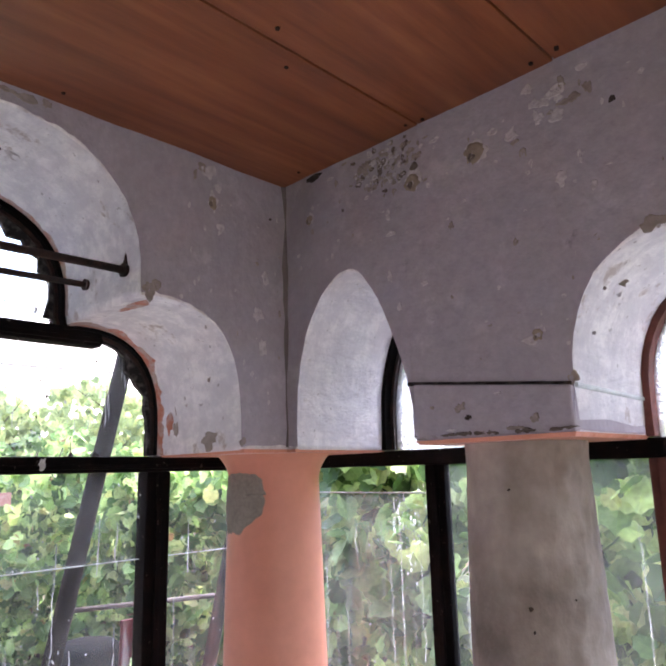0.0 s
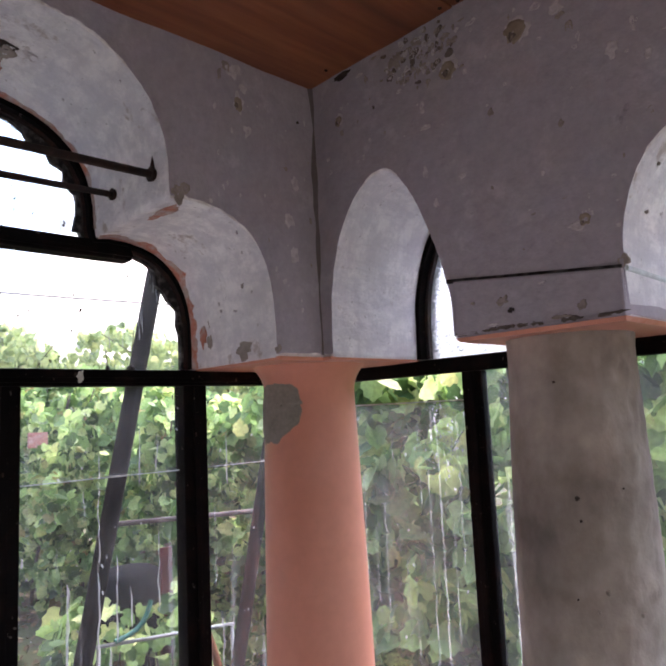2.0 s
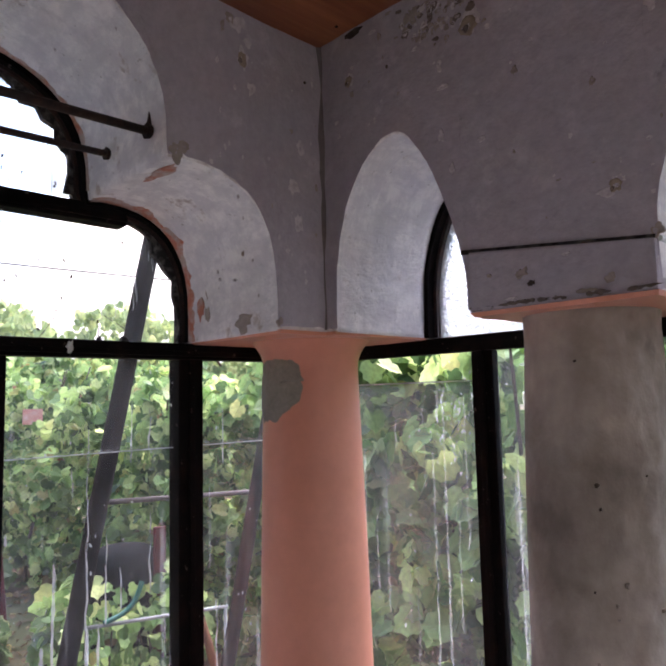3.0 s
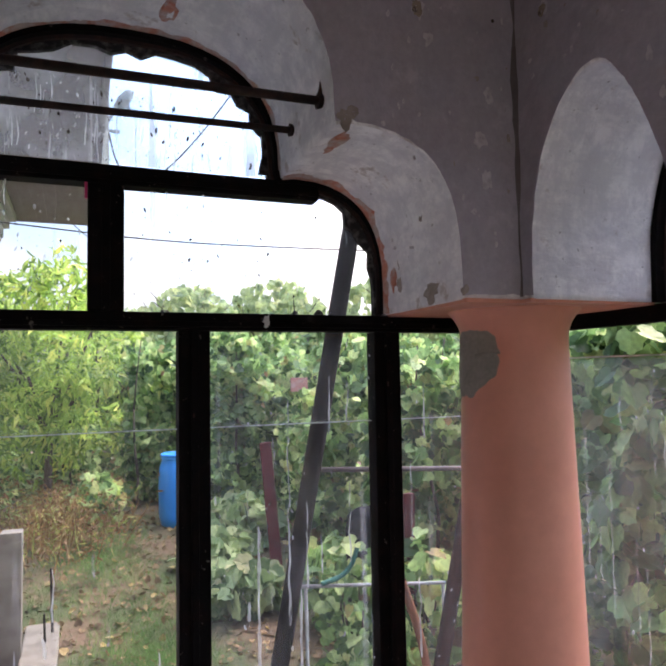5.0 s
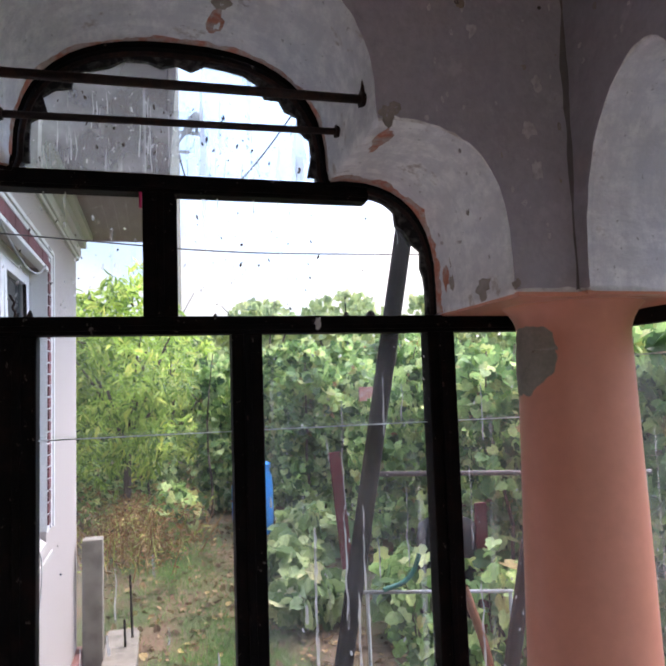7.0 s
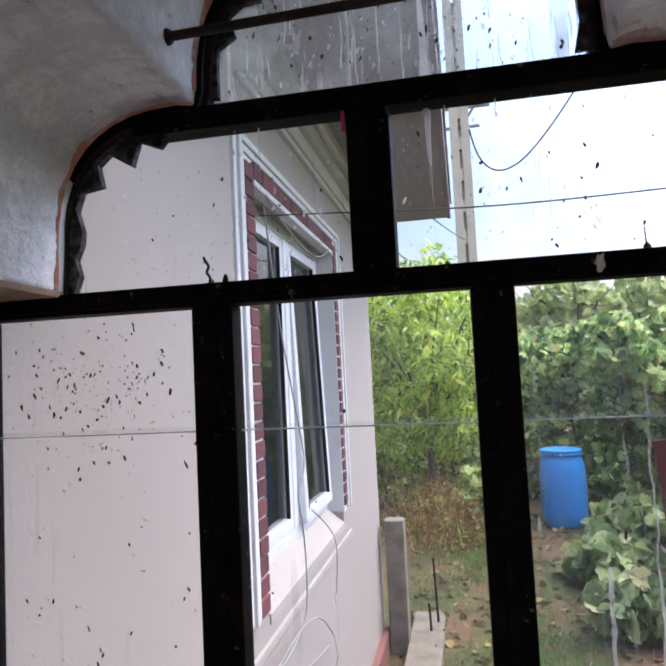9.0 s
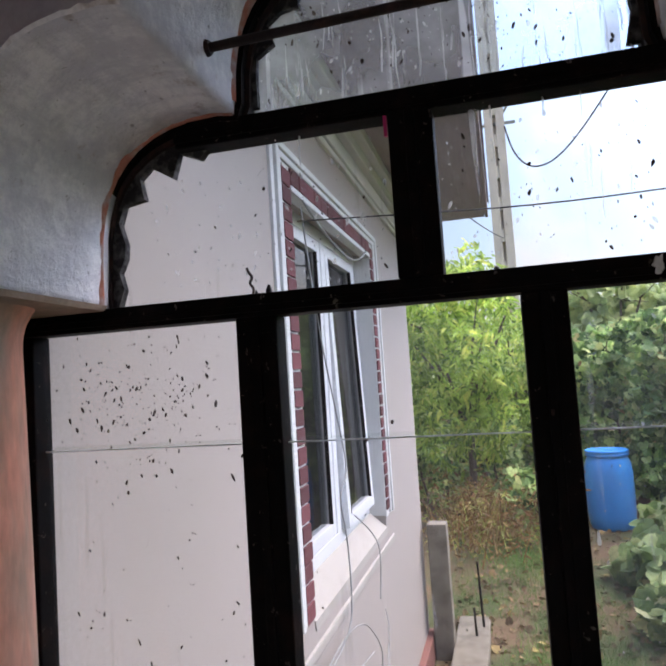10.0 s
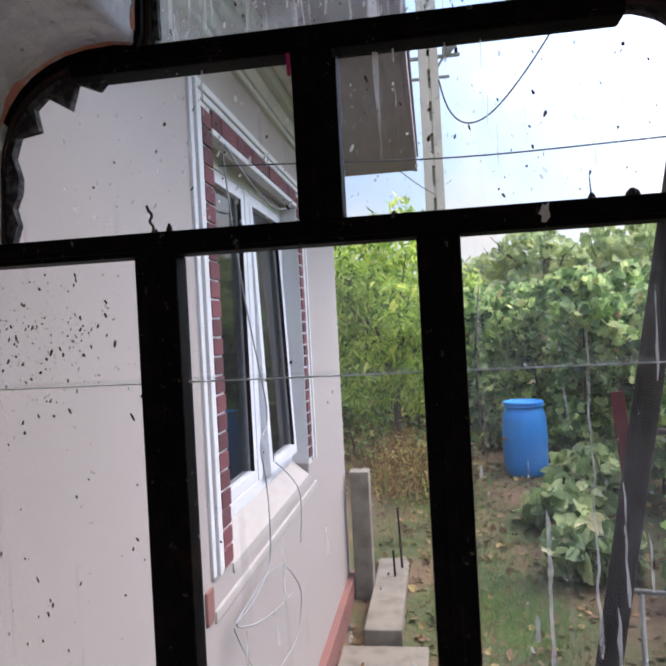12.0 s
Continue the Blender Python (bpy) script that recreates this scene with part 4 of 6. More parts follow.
# concrete post and slabs by the house corner
post = tagged(part("concrete_post", box(-5.90, -5.75, -0.345, -0.19, -0.66, 0.44, bevel=0.012), M_CONCRETE), "grey concrete post standing at the house corner", "post")
slab = tagged(part("concrete_slab", box(-6.45, -5.0, -0.20, 0.07, -0.66, -0.50, bevel=0.015), M_CONCRETE), "rough concrete step slab lying by the house", "slab")
tagged(part("concrete_path", box(-4.95, -3.2, -0.34, 0.25, -0.70, -0.585, bevel=0.012), M_CONCRETE), "worn concrete path slab along the house", "path")
tagged(part("wooden_stake", rod((-6.2, 0.02, -0.62), (-6.22, 0.0, 0.02), 0.012, 0.009, 7), M_WOOD), "thin wooden stake stuck beside the slab", "stake")
tagged(part("wooden_stake", rod((-6.0, -0.03, -0.62), (-6.0, -0.04, -0.28), 0.011, 0.009, 7), M_WOOD), "thin wooden stake stuck beside the slab", "stake")

# ---- blue barrel ----
BX, BY = -8.9, 1.45
bz = ground_z(BX, BY) - 0.01
barrel = thing("barrel", (BX, BY, bz), "bright blue plastic barrel standing on the soil", "barrel")
prof_b = [(0.0, 0.215), (0.015, 0.235), (0.05, 0.245), (0.12, 0.262), (0.20, 0.268), (0.45, 0.272), (0.64, 0.268), (0.74, 0.258), (0.80, 0.238), (0.83, 0.226), (0.845, 0.226)]
part("body", lathe(BX, BY, [(bz + z, r) for z, r in prof_b], 36), M_BARREL, barrel, "", True)
part("lid", lathe(BX, BY, [(bz + z, r) for z, r in ((0.846, 0.225), (0.85, 0.243), (0.868, 0.246), (0.875, 0.238), (0.885, 0.238), (0.89, 0.246), (0.912, 0.243), (0.918, 0.228), (0.905, 0.215))], 36), M_BARREL, barrel, "", True)

# ---- utility pole with lamp and wires ----
PX, PY = -13.6, 0.56
upole = thing("utility_pole", (PX, PY, -0.3), "pale concrete utility pole with slots and a street lamp", "utility pole")
bm = bmesh.new()
for s in (-1, 1):
    add_box(bm, PX - 0.10, PX + 0.10, PY + s * 0.11 - 0.082, PY + s * 0.11 + 0.082, -0.4, 9.2, 0.01)
for i in range(15):
    z = -0.3 + 0.63 * i
    add_box(bm, PX - 0.085, PX + 0.085, PY - 0.06, PY + 0.06, z, z + 0.25, 0.008)
add_box(bm, PX - 0.07, PX - 0.04, PY - 0.06, PY + 0.06, -0.3, 9.1)
part("shaft", bm, M_POLE, upole)
part("cross_arm", box(PX - 0.03, PX + 0.03, PY - 0.55, PY + 0.62, 6.85, 6.91, bevel=0.005), M_PIPE, upole)
part("cross_arm", box(PX - 0.03, PX + 0.03, PY - 0.40, PY + 0.40, 6.45, 6.50, bevel=0.005), M_PIPE, upole)
part("brace", rod((PX, PY - 0.5, 6.88), (PX, PY - 0.15, 7.3), 0.02), M_PIPE, upole)
lamp = part("lamp_head", lathe(0, 0, [(-0.28, 0.03), (-0.2, 0.09), (0.0, 0.125), (0.18, 0.10), (0.26, 0.05)], 14), M_PIPE, upole, "grey street lamp head", True)
lamp.matrix_basis = Matrix.Translation((PX + 0.1, PY + 0.46, 7.08)) @ Matrix.Rotation(radians(-35), 4, "X")
part("lamp_arm", rod((PX, PY + 0.1, 6.55), (PX + 0.08, PY + 0.36, 6.93), 0.025), M_PIPE, upole)
for p in ((-0.5, 6.91), (0.0, 6.91), (0.55, 6.91)):
    part("insulator", rod((PX, PY + p[0], p[1]), (PX, PY + p[0], p[1] + 0.12), 0.035, 0.025), M_TANK, upole)


def wire(name, a, b, sag, r, material, label, n=14):
    pts = []
    for i in range(n + 1):
        t = i / n
        p = Vector(a).lerp(Vector(b), t)
        p.z -= sag * 4 * t * (1 - t)
        pts.append(p)
    return tagged(tube(name, pts, r, material), label, "wire")


tagged(tube("clothes_line", [(-2.86, -0.385, 2.24), (-2.75, 0.0, 2.19), (-2.65, 0.5, 2.135), (-2.58, 1.0, 2.125), (-2.5, 1.6, 2.12), (-2.4, 3.0, 2.16)], 0.0028, M_BLACKCABLE), "thin grey clothes line from the house wall", "line")
tagged(tube("overhead_wire", [(-13.5, 0.75, 6.38), (-13.5, 0.82, 5.98), (-13.5, 1.0, 5.62), (-13.5, 1.27, 5.46), (-13.5, 1.66, 5.58), (-13.5, 2.16, 6.08), (-13.5, 2.86, 7.0), (-13.5, 3.7, 8.3)], 0.017, M_BLACKCABLE, res=8), "dark wire drooping from the utility pole", "wire")
wire("overhead_wire", (-4.0, -0.36, 3.1), (PX, PY, 4.2), 0.1, 0.008, M_BLACKCABLE, "thin wire from the house to the pole")

# cable looped on the house wall
tagged(tube("wall_cable", [(-2.90, HY + 0.02, 2.30), (-2.98, HY + 0.03, 1.9), (-3.2, HY + 0.03, 1.5), (-3.38, HY + 0.03, 1.2), (-3.11, HY + 0.044, 1.14), (-3.19, HY + 0.050, 0.97), (-3.19, HY + 0.056, 0.75), (-3.20, HY + 0.044, 0.59), (-3.00, HY + 0.050, 0.57), (-2.80, HY + 0.056, 0.57), (-2.66, HY + 0.044, 0.57), (-2.84, HY + 0.050, 0.49), (-3.16, HY + 0.056, 0.40), (-3.60, HY + 0.044, 0.32)], 0.0036, M_CABLE, res=8), "grey cable hanging in loops on the pink wall", "cable")
tagged(tube("wall_cable", [(-2.69, HY + 0.044, 0.57), (-2.89, HY + 0.050, 0.59), (-3.09, HY + 0.056, 0.60), (-3.39, HY + 0.044, 0.53), (-3.53, HY + 0.050, 0.46), (-3.75, HY + 0.056, 0.28), (-3.76, HY + 0.044, 0.16), (-3.64, HY + 0.050, 0.08), (-3.33, HY + 0.056, 0.12), (-3.13, HY + 0.044, 0.14)], 0.0032, M_CABLE, res=8), "grey cable looped in a ring on the pink wall", "cable")
tagged(tube("wall_cable", [(-2.67, HY + 0.044, 0.56), (-2.72, HY + 0.050, 0.48), (-2.82, HY + 0.056, 0.35), (-3.00, HY + 0.044, 0.21)], 0.0028, M_CABLE, res=8), "loose grey cable end on the pink wall", "cable")
tagged(tube("wall_cable", [(-4.2, HY + 0.02, 2.36), (-3.9, HY + 0.03, 2.22), (-3.3, HY + 0.02, 2.25), (-2.9, HY + 0.03, 2.33)], 0.005, M_CABLE), "pale cable hanging across the window head", "cable")
tagged(tube("wall_cable", [(-3.40, HY + 0.04, 1.0), (-3.7, HY + 0.07, 0.85), (-3.85, HY + 0.06, 0.68), (-3.8, HY + 0.05, 0.50)], 0.003, M_CABLE), "short grey cable below the window", "cable")

# ---- things close outside the window ----
tagged(part("leaning_pole", rod((-1.92, 0.454, -0.64), (-1.467, 0.866, 2.392), 0.024, 0.021, 12), M_WOOD, None, "", True), "dark weathered wooden pole leaning outside the window", "pole")
rack = thing("pipe_rack", (-1.69, 0.95, -0.62), "pale thin pipe rack standing outside the window", "rack")
for a, b in (((-1.69, 0.725, 1.092), (-1.69, 1.135, 1.050)), ((-1.69, 0.735, 1.09), (-1.69, 0.755, -0.64)), ((-1.69, 1.128, 1.050), (-1.69, 1.15, -0.64))):
    part("pipe", rod(a, b, 0.0048), M_PIPE, rack, "", True)
part("rail", rod((-1.70, 0.75, 1.378), (-1.70, 1.60, 1.330), 0.0068, 0.0068), M_RAIL, rack, "grey weathered wooden rail", True)
part("pipe", rod((-1.70, 1.58, 1.332), (-1.70, 1.59, -0.64), 0.0055), M_PIPE, rack, "", True)
# near-black drum, added to stand for the shapeless dark zone among the vines
tagged(part("dark_drum", lathe(-4.75, 2.34, [(-0.62, 0.21), (-0.55, 0.235), (0.42, 0.24), (0.53, 0.225), (0.57, 0.17), (0.58, 0.05)], 28), M_TANK, None, "", True), "dark drum added for the dark zone among the vines", "tank")
tagged(part("leaning_pole", rod((-1.64, 0.75, -0.64), (-1.64, 1.39, 2.2), 0.022, 0.018, 12), M_WOOD, None, "", True), "grey wooden pole leaning behind the corner column", "pole")
tagged(tube("hose", [(-1.684, 0.775, 1.094), (-1.684, 0.80, 1.098), (-1.684, 0.835, 1.108), (-1.684, 0.862, 1.135), (-1.684, 0.874, 1.172)], 0.0065, M_HOSE), "end of a teal green hose lying on the pipe rack", "hose")
tagged(part("red_board", box(-6.72, -6.69, 2.0, 2.12, -0.5, 0.92, bevel=0.006, m=Matrix.Translation((-6.7, 2.06, 0.2)) @ Matrix.Rotation(radians(5), 4, "X") @ Matrix.Translation((6.7, -2.06, -0.2))), M_REDBOARD), "dark red board standing among the vines", "board")
tagged(part("red_board", box(-4.53, -4.50, 2.45, 2.54, -0.64, 0.72, bevel=0.006), M_REDBOARD), "dark red board standing among the vines", "board")


tagged(part("faded_board", box(-7.32, -7.29, 2.47, 2.67, 1.41, 1.57, bevel=0.005), M_FADED), "faded pink board hanging among the vine leaves", "board")
tagged(tube("dry_cane", [(-1.42, 0.868, 1.165), (-1.42, 0.880, 1.13), (-1.42, 0.898, 1.08), (-1.43, 0.925, 1.00), (-1.45, 0.97, 0.80), (-1.48, 1.05, 0.3), (-1.52, 1.15, -0.64)], 0.010, M_CANE), "bent orange-brown dry cane outside the window", "cane")


# ---- plants ----
def leaf_shape(kind):
    """Outline of a folded leaf, tip along +y, as points and faces."""
    if kind == "grape":
        half = [(0.26, -0.15, 0.05), (0.50, 0.04, 0.09), (0.57, 0.34, 0.10), (0.43, 0.47, 0.05), (0.41, 0.72, 0.03), (0.19, 0.82, 0.0)]
        p = [(0, 0.05, 0)] + half + [(0, 1.0, -0.10)] + [(-x, y, z) for x, y, z in half[::-1]] + [(0, 0.38, -0.03)]
        f = [(14, i, (i + 1) % 14) for i in range(14)]
    elif kind == "peach":
        p = [(0, 0, 0), (0.13, 0.35, 0.05), (0.10, 0.7, 0.02), (0, 1.0, -0.12), (-0.10, 0.7, 0.02), (-0.13, 0.35, 0.05), (0, 0.5, -0.02)]
        f = [(6, 0, 1), (6, 1, 2), (6, 2, 3), (6, 3, 4), (6, 4, 5), (6, 5, 0)]
    else:
        p = [(-0.014, 0, 0), (0.014, 0, 0), (0.010, 0.5, 0.06), (-0.010, 0.5, 0.06), (0, 1.0, 0.22)]
        f = [(0, 1, 2, 3), (3, 2, 4)]
    return np.array(p), f


def leaf_mesh(name, centres, sizes, kind, material, rng, face=None, droop=0.6, parent=None, label=""):
    """Many leaves in one mesh. face: the way most blades look; droop: how far the tips hang."""
    p, f = leaf_shape(kind)
    n = len(centres)
    if kind == "blade":
        tip = np.stack([rng.normal(0, 0.35, n), rng.normal(0, 0.35, n), np.ones(n)], 1)
        nor = rng.normal(0, 1, (n, 3))
    else:
        tip = np.stack([rng.normal(0, 0.6, n), rng.normal(0, 0.6, n), -droop + rng.normal(0, 0.45, n)], 1)
        nor = rng.normal(0, 0.75, (n, 3)) + np.array(face if face is not None else (0, 0, 0.5))
    tip /= np.linalg.norm(tip, axis=1)[:, None]
    side = np.cross(tip, nor)
    side /= np.linalg.norm(side, axis=1)[:, None] + 1e-9
    nor = np.cross(side, tip)
    v = centres[:, None, :] + sizes[:, None, None] * (p[None, :, 0:1] * side[:, None, :] + p[None, :, 1:2] * tip[:, None, :] + p[None, :, 2:3] * nor[:, None, :])
    faces = [tuple(i * len(p) + k for k in q) for i in range(n) for q in f]
    me = bpy.data.meshes.new(name)
    me.from_pydata(v.reshape(-1, 3).tolist(), [], faces)
    me.materials.append(material)
    ob = new(name, me)
    hang(ob, parent)
    if label:
        ob["label"] = label
    return ob


def clumps(rng, n, lo, hi, size=0.5, keep=0.0, seed=0.0):
    """Points in a box, gathered in clumps."""
    pts = rng.uniform(lo, hi, (n * 2, 3))
    val = np.array([noise.noise(Vector((a / size, b / size, c / size + seed))) for a, b, c in pts])
    return pts[val > keep][:n]


rng = np.random.default_rng(5)


def vine(x0, x1, y0, y1, z1, n, leaf, face, seed, label):
    mx, my = (x0 + x1) / 2, (y0 + y1) / 2
    gz = ground_z(mx, my)
    root = thing("grape_vine", (mx, my, gz), label, "vine", "vines along the garden")
    lo, hi = np.array((x0, y0, gz + 0.1)), np.array((x1, y1, z1))
    pts = clumps(rng, n, lo, hi, 0.30, 0.07, seed)
    top = z1 - 0.35 + 0.5 * np.array([noise.noise(Vector((a * 1.3, b * 1.3, seed))) for a, b, _ in pts])
    pts = pts[pts[:, 2] < top]
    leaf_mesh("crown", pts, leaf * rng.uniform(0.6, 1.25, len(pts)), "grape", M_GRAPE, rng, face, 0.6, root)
    r = random.Random(int(seed * 10))
    for i in range(4):
        bm = bmesh.new()
        bx, by = r.uniform(x0, x1), r.uniform(y0, y1)
        p = Vector((bx, by, ground_z(bx, by) - 0.05))
        for k in range(5):
            q = p + Vector((r.uniform(-0.12, 0.12), r.uniform(-0.12, 0.12), (z1 - gz) / 5.5))
            rod(p, q, 0.022 - 0.003 * k, 0.019 - 0.003 * k, 7, bm)
            p = q
        part("trunk", bm, M_BARK, root, "", True)
    return root


vine(-11.6, -10.2, 0.9, 3.2, 2.45, 9500, 0.108, (0.8, -0.3, 0.35), 1.0, "dense green grape vine behind the blue barrel")
vine(-10.0, -8.8, 1.95, 3.9, 2.45, 9500, 0.108, (0.8, -0.4, 0.35), 2.0, "dense green grape vine beside the blue barrel")
vine(-8.3, -7.0, 2.6, 4.6, 2.35, 8400, 0.108, (0.7, -0.5, 0.35), 3.0, "green and yellowing grape vine in the garden")
vine(-6.6, -5.2, 2.9, 4.6, 2.20, 7200, 0.115, (0.5, -0.7, 0.35), 4.0, "green grape vine with reddish leaves")
vine(-5.0, -3.4, 3.3, 4.5, 2.30, 5600, 0.135, (0.3, -0.8, 0.35), 5.0, "large leaved grape vine outside the veranda")
vine(-3.3, -1.7, 3.1, 4.1, 2.50, 5200, 0.145, (0.1, -0.9, 0.35), 6.0, "large leaved grape vine outside the veranda")
vine(-1.6, 0.2, 3.0, 4.0, 2.45, 5200, 0.145, (0.0, -0.9, 0.35), 7.0, "large leaved grape vine outside the veranda")
vine(0.3, 2.6, 3.0, 4.0, 2.40, 5525, 0.096, (0.0, -0.9, 0.35), 8.0, "large leaved grape vine outside the veranda")


def bush(x, y, r, h, n, leaf, seed, label, material=M_GRAPE):
    gz = ground_z(x, y)
    root = thing("bush", (x, y, gz), label, "bush", "low bushes")
    d = rng.normal(0, 1, (n, 3))
    d /= np.linalg.norm(d, axis=1)[:, None]
    rr = rng.uniform(0.3, 1.0, n) ** 0.5
    pts = np.stack([x + d[:, 0] * rr * r, y + d[:, 1] * rr * r, gz + h * 0.5 + d[:, 2] * rr * h * 0.5], 1)
    leaf_mesh("crown", pts, leaf * rng.uniform(0.6, 1.3, n), "grape", material, rng, (0.6, -0.2, 0.5), 0.5, root)
    bm = bmesh.new()
    for i in range(5):
        a = i * 1.3
        rod((x, y, gz - 0.03), (x + 0.6 * r * math.cos(a), y + 0.6 * r * math.sin(a), gz + h * 0.7), 0.012, 0.006, 6, bm)
    part("trunk", bm, M_BARK, root)


bush(-7.2, 1.60, 0.36, 0.42, 260, 0.17, 1, "low squash plant with broad grey-green leaves beside the barrel", M_SQUASH)
bush(-6.3, 1.62, 0.40, 0.40, 250, 0.17, 2, "low squash plant with broad grey-green leaves on the soil", M_SQUASH)
bush(-5.6, 2.5, 0.45, 0.85, 460, 0.14, 3, "low green bush with broad leaves on the soil")
bush(-3.4, 1.75, 0.30, 0.60, 260, 0.13, 4, "low green bush with pale leaves near the rack")
bush(-4.3, 2.15, 0.36, 0.60, 420, 0.10, 7, "low green bush with pale leaves by the dark drum")
bush(-4.32, 2.42, 0.34, 1.15, 240, 0.11, 8, "thin green bush with pale leaves before the dark drum")
bush(-4.42, 2.02, 0.26, 1.15, 190, 0.085, 9, "thin green bush with small leaves before the dark drum")
bush(-7.9, 2.05, 0.45, 0.55, 300, 0.17, 5, "low squash plant with broad leaves beside the barrel", M_SQUASH)


def tree(name, x, y, h, crown, n, leaf, kind, material, label, category, seed, bole=0.06, clump=0.45, keep=-0.05, face=(0.6, 0, 0.4), droop=0.9):
    """A tapered trunk, limbs that fork, and a crown of many leaves gathered in clumps. crown: centre height and radii."""
    gz = ground_z(x, y) if x > -14 else -0.3
    root = thing(name, (x, y, gz), label, category)
    r = random.Random(seed)
    cz, rx, ry, rz = crown
    bm = bmesh.new()
    fork = Vector((x + r.uniform(-0.1, 0.1), y + r.uniform(-0.1, 0.1), gz + h * 0.35))
    rod((x, y, gz - 0.05), fork, bole, bole * 0.75, 9, bm)
    for i in range(7):
        a = i * 0.9 + r.uniform(-0.3, 0.3)
        q = Vector((x + 0.55 * rx * math.cos(a), y + 0.55 * ry * math.sin(a), cz + r.uniform(-0.2, 0.4) * rz))
        rod(fork, q, bole * 0.55, bole * 0.25, 7, bm)
        for k in range(3):
            e = q + Vector((r.uniform(-0.4, 0.4) * rx, r.uniform(-0.4, 0.4) * ry, r.uniform(-0.1, 0.5) * rz))
            rod(q, e, bole * 0.22, bole * 0.08, 5, bm)
    part("trunk", bm, M_BARK, root, "", True)
    pts = clumps(rng, n, np.array((x - rx, y - ry, cz - rz)), np.array((x + rx, y + ry, cz + rz)), clump, keep, seed)
    q = ((pts - np.array((x, y, cz))) / np.array((rx, ry, rz)))
    edge = 1.0 + 0.35 * np.array([noise.noise(Vector((a * 1.7, b * 1.7, c * 1.7 + seed))) for a, b, c in q])
    pts = pts[(q ** 2).sum(1) < edge * 0.85]
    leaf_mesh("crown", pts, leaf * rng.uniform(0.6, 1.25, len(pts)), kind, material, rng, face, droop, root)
    return root


tree("peach_tree", -9.4, -0.15, 3.2, (1.85, 0.95, 1.05, 1.60), 17000, 0.165, "peach", M_PEACH, "leafy peach tree with drooping yellow-green leaves", "tree", 11, 0.06, 0.30, 0.12, (0.6, 0, 0.4), 0.55)
tree("peach_tree", -11.8, 0.45, 3.0, (1.55, 0.9, 1.1, 1.35), 11000, 0.17, "peach", M_PEACH, "leafy peach tree behind the barrel", "tree", 12, 0.06, 0.32, 0.09, (0.6, 0, 0.4), 0.55)
for i, (x, y, h, r) in enumerate(((-19, 3.2, 4.6, 1.5), (-21, 6.3, 4.9, 1.9), (-20, 9.8, 5.2, 2.2), (-18.5, 13.2, 5.6, 2.4), (-24, 2.0, 4.2, 1.8), (-22, -2.4, 4.4, 1.6), (-14, 12.0, 5.0, 2.0), (-9, 11, 4.6, 2.0), (-3.5, 10.5, 4.6, 2.2), (1.5, 11, 4.6, 2.2))):
    tree("far_tree", x, y, h, (h * 0.55, r, r * 1.1, h * 0.42), 3800, 0.26, "grape", M_FAR, "hazy green tree beyond the garden", "tree", 20 + i, 0.10, 0.7, -0.05)

vine(-14.2, -12.9, -2.2, 1.4, 2.00, 13260, 0.102, (0.8, 0.0, 0.35), 9.0, "dense dark green shrubs behind the peach trees")
vine(-14.4, -13.2, 1.3, 4.6, 2.4, 9000, 0.115, (0.8, -0.2, 0.35), 11.0, "dense green shrubs far behind the barrel")
vine(-10.8, -9.9, -1.6, 0.5, 1.10, 5746, 0.077, (0.8, 0.0, 0.35), 10.0, "low green shrubs under the peach tree")
bush(-8.9, 0.45, 0.30, 0.75, 330, 0.12, 6, "yellow-green weeds beside the dry grass")

# tall dry weeds, fallen leaves and short grass
pts = rng.uniform((-9.6, -0.3, 0), (-2.6, 4.0, 0), (4200, 3))
pts[:, 2] = [ground_z(a, b) + 0.012 for a, b, _ in pts]
fallen = leaf_mesh("fallen_leaves", pts, rng.uniform(0.025, 0.07, len(pts)), "grape", M_LITTER, rng, (0, 0, 3.0), 0.0)
tagged(fallen, "brown fallen leaves scattered on the soil", "fallen leaves", kind="stuff")
pts = np.stack([rng.normal(-8.7, 0.5, 500), rng.normal(0.02, 0.28, 500), np.zeros(500)], 1)
pts[:, 2] = [ground_z(a, b) - 0.02 for a, b, _ in pts]
tagged(leaf_mesh("dry_weeds", pts, rng.uniform(0.2, 0.7, 500), "blade", M_DRY, rng), "tall dry brown weeds under the peach tree", "weeds", kind="stuff")
pts = np.stack([rng.normal(-8.9, 0.55, 5200), rng.normal(0.05, 0.34, 5200), rng.uniform(0, 1, 5200) ** 1.4 * 0.85], 1)
pts[:, 2] *= np.array([0.5 + 0.9 * abs(noise.noise(Vector((a * 2.2, b * 2.2, 6)))) for a, b, _ in pts])
pts[:, 2] += [ground_z(a, b) for a, b, _ in pts]
tagged(leaf_mesh("dry_weed_leaves", pts, rng.uniform(0.04, 0.11, 5200), "peach", M_DRY, rng, (0.5, 0, 0.6), 0.2), "withered orange and brown weed leaves under the tree", "weeds", kind="stuff")
pts = rng.uniform((-9.5, -0.35, 0), (-2.5, 4.0, 0), (60000, 3))
val = np.array([noise.noise(Vector((a * 0.8, b * 0.8, 4))) for a, b, _ in pts])
patch = rng.normal(0, 1, (26000, 3)) * np.array((0.50, 0.28, 0)) + np.where(rng.random((26000, 1)) < 0.5, np.array([[-7.9, 0.42, 0]]), np.array([[-5.5, 0.80, 0]]))
pts = np.concatenate([pts[val > 0.22], patch])
pts[:, 2] = [ground_z(a, b) - 0.01 for a, b, _ in pts]
tagged(leaf_mesh("grass", pts, rng.uniform(0.03, 0.11, len(pts)), "blade", M_GRASS, rng), "thin worn patches of short grass", "grass", kind="stuff")

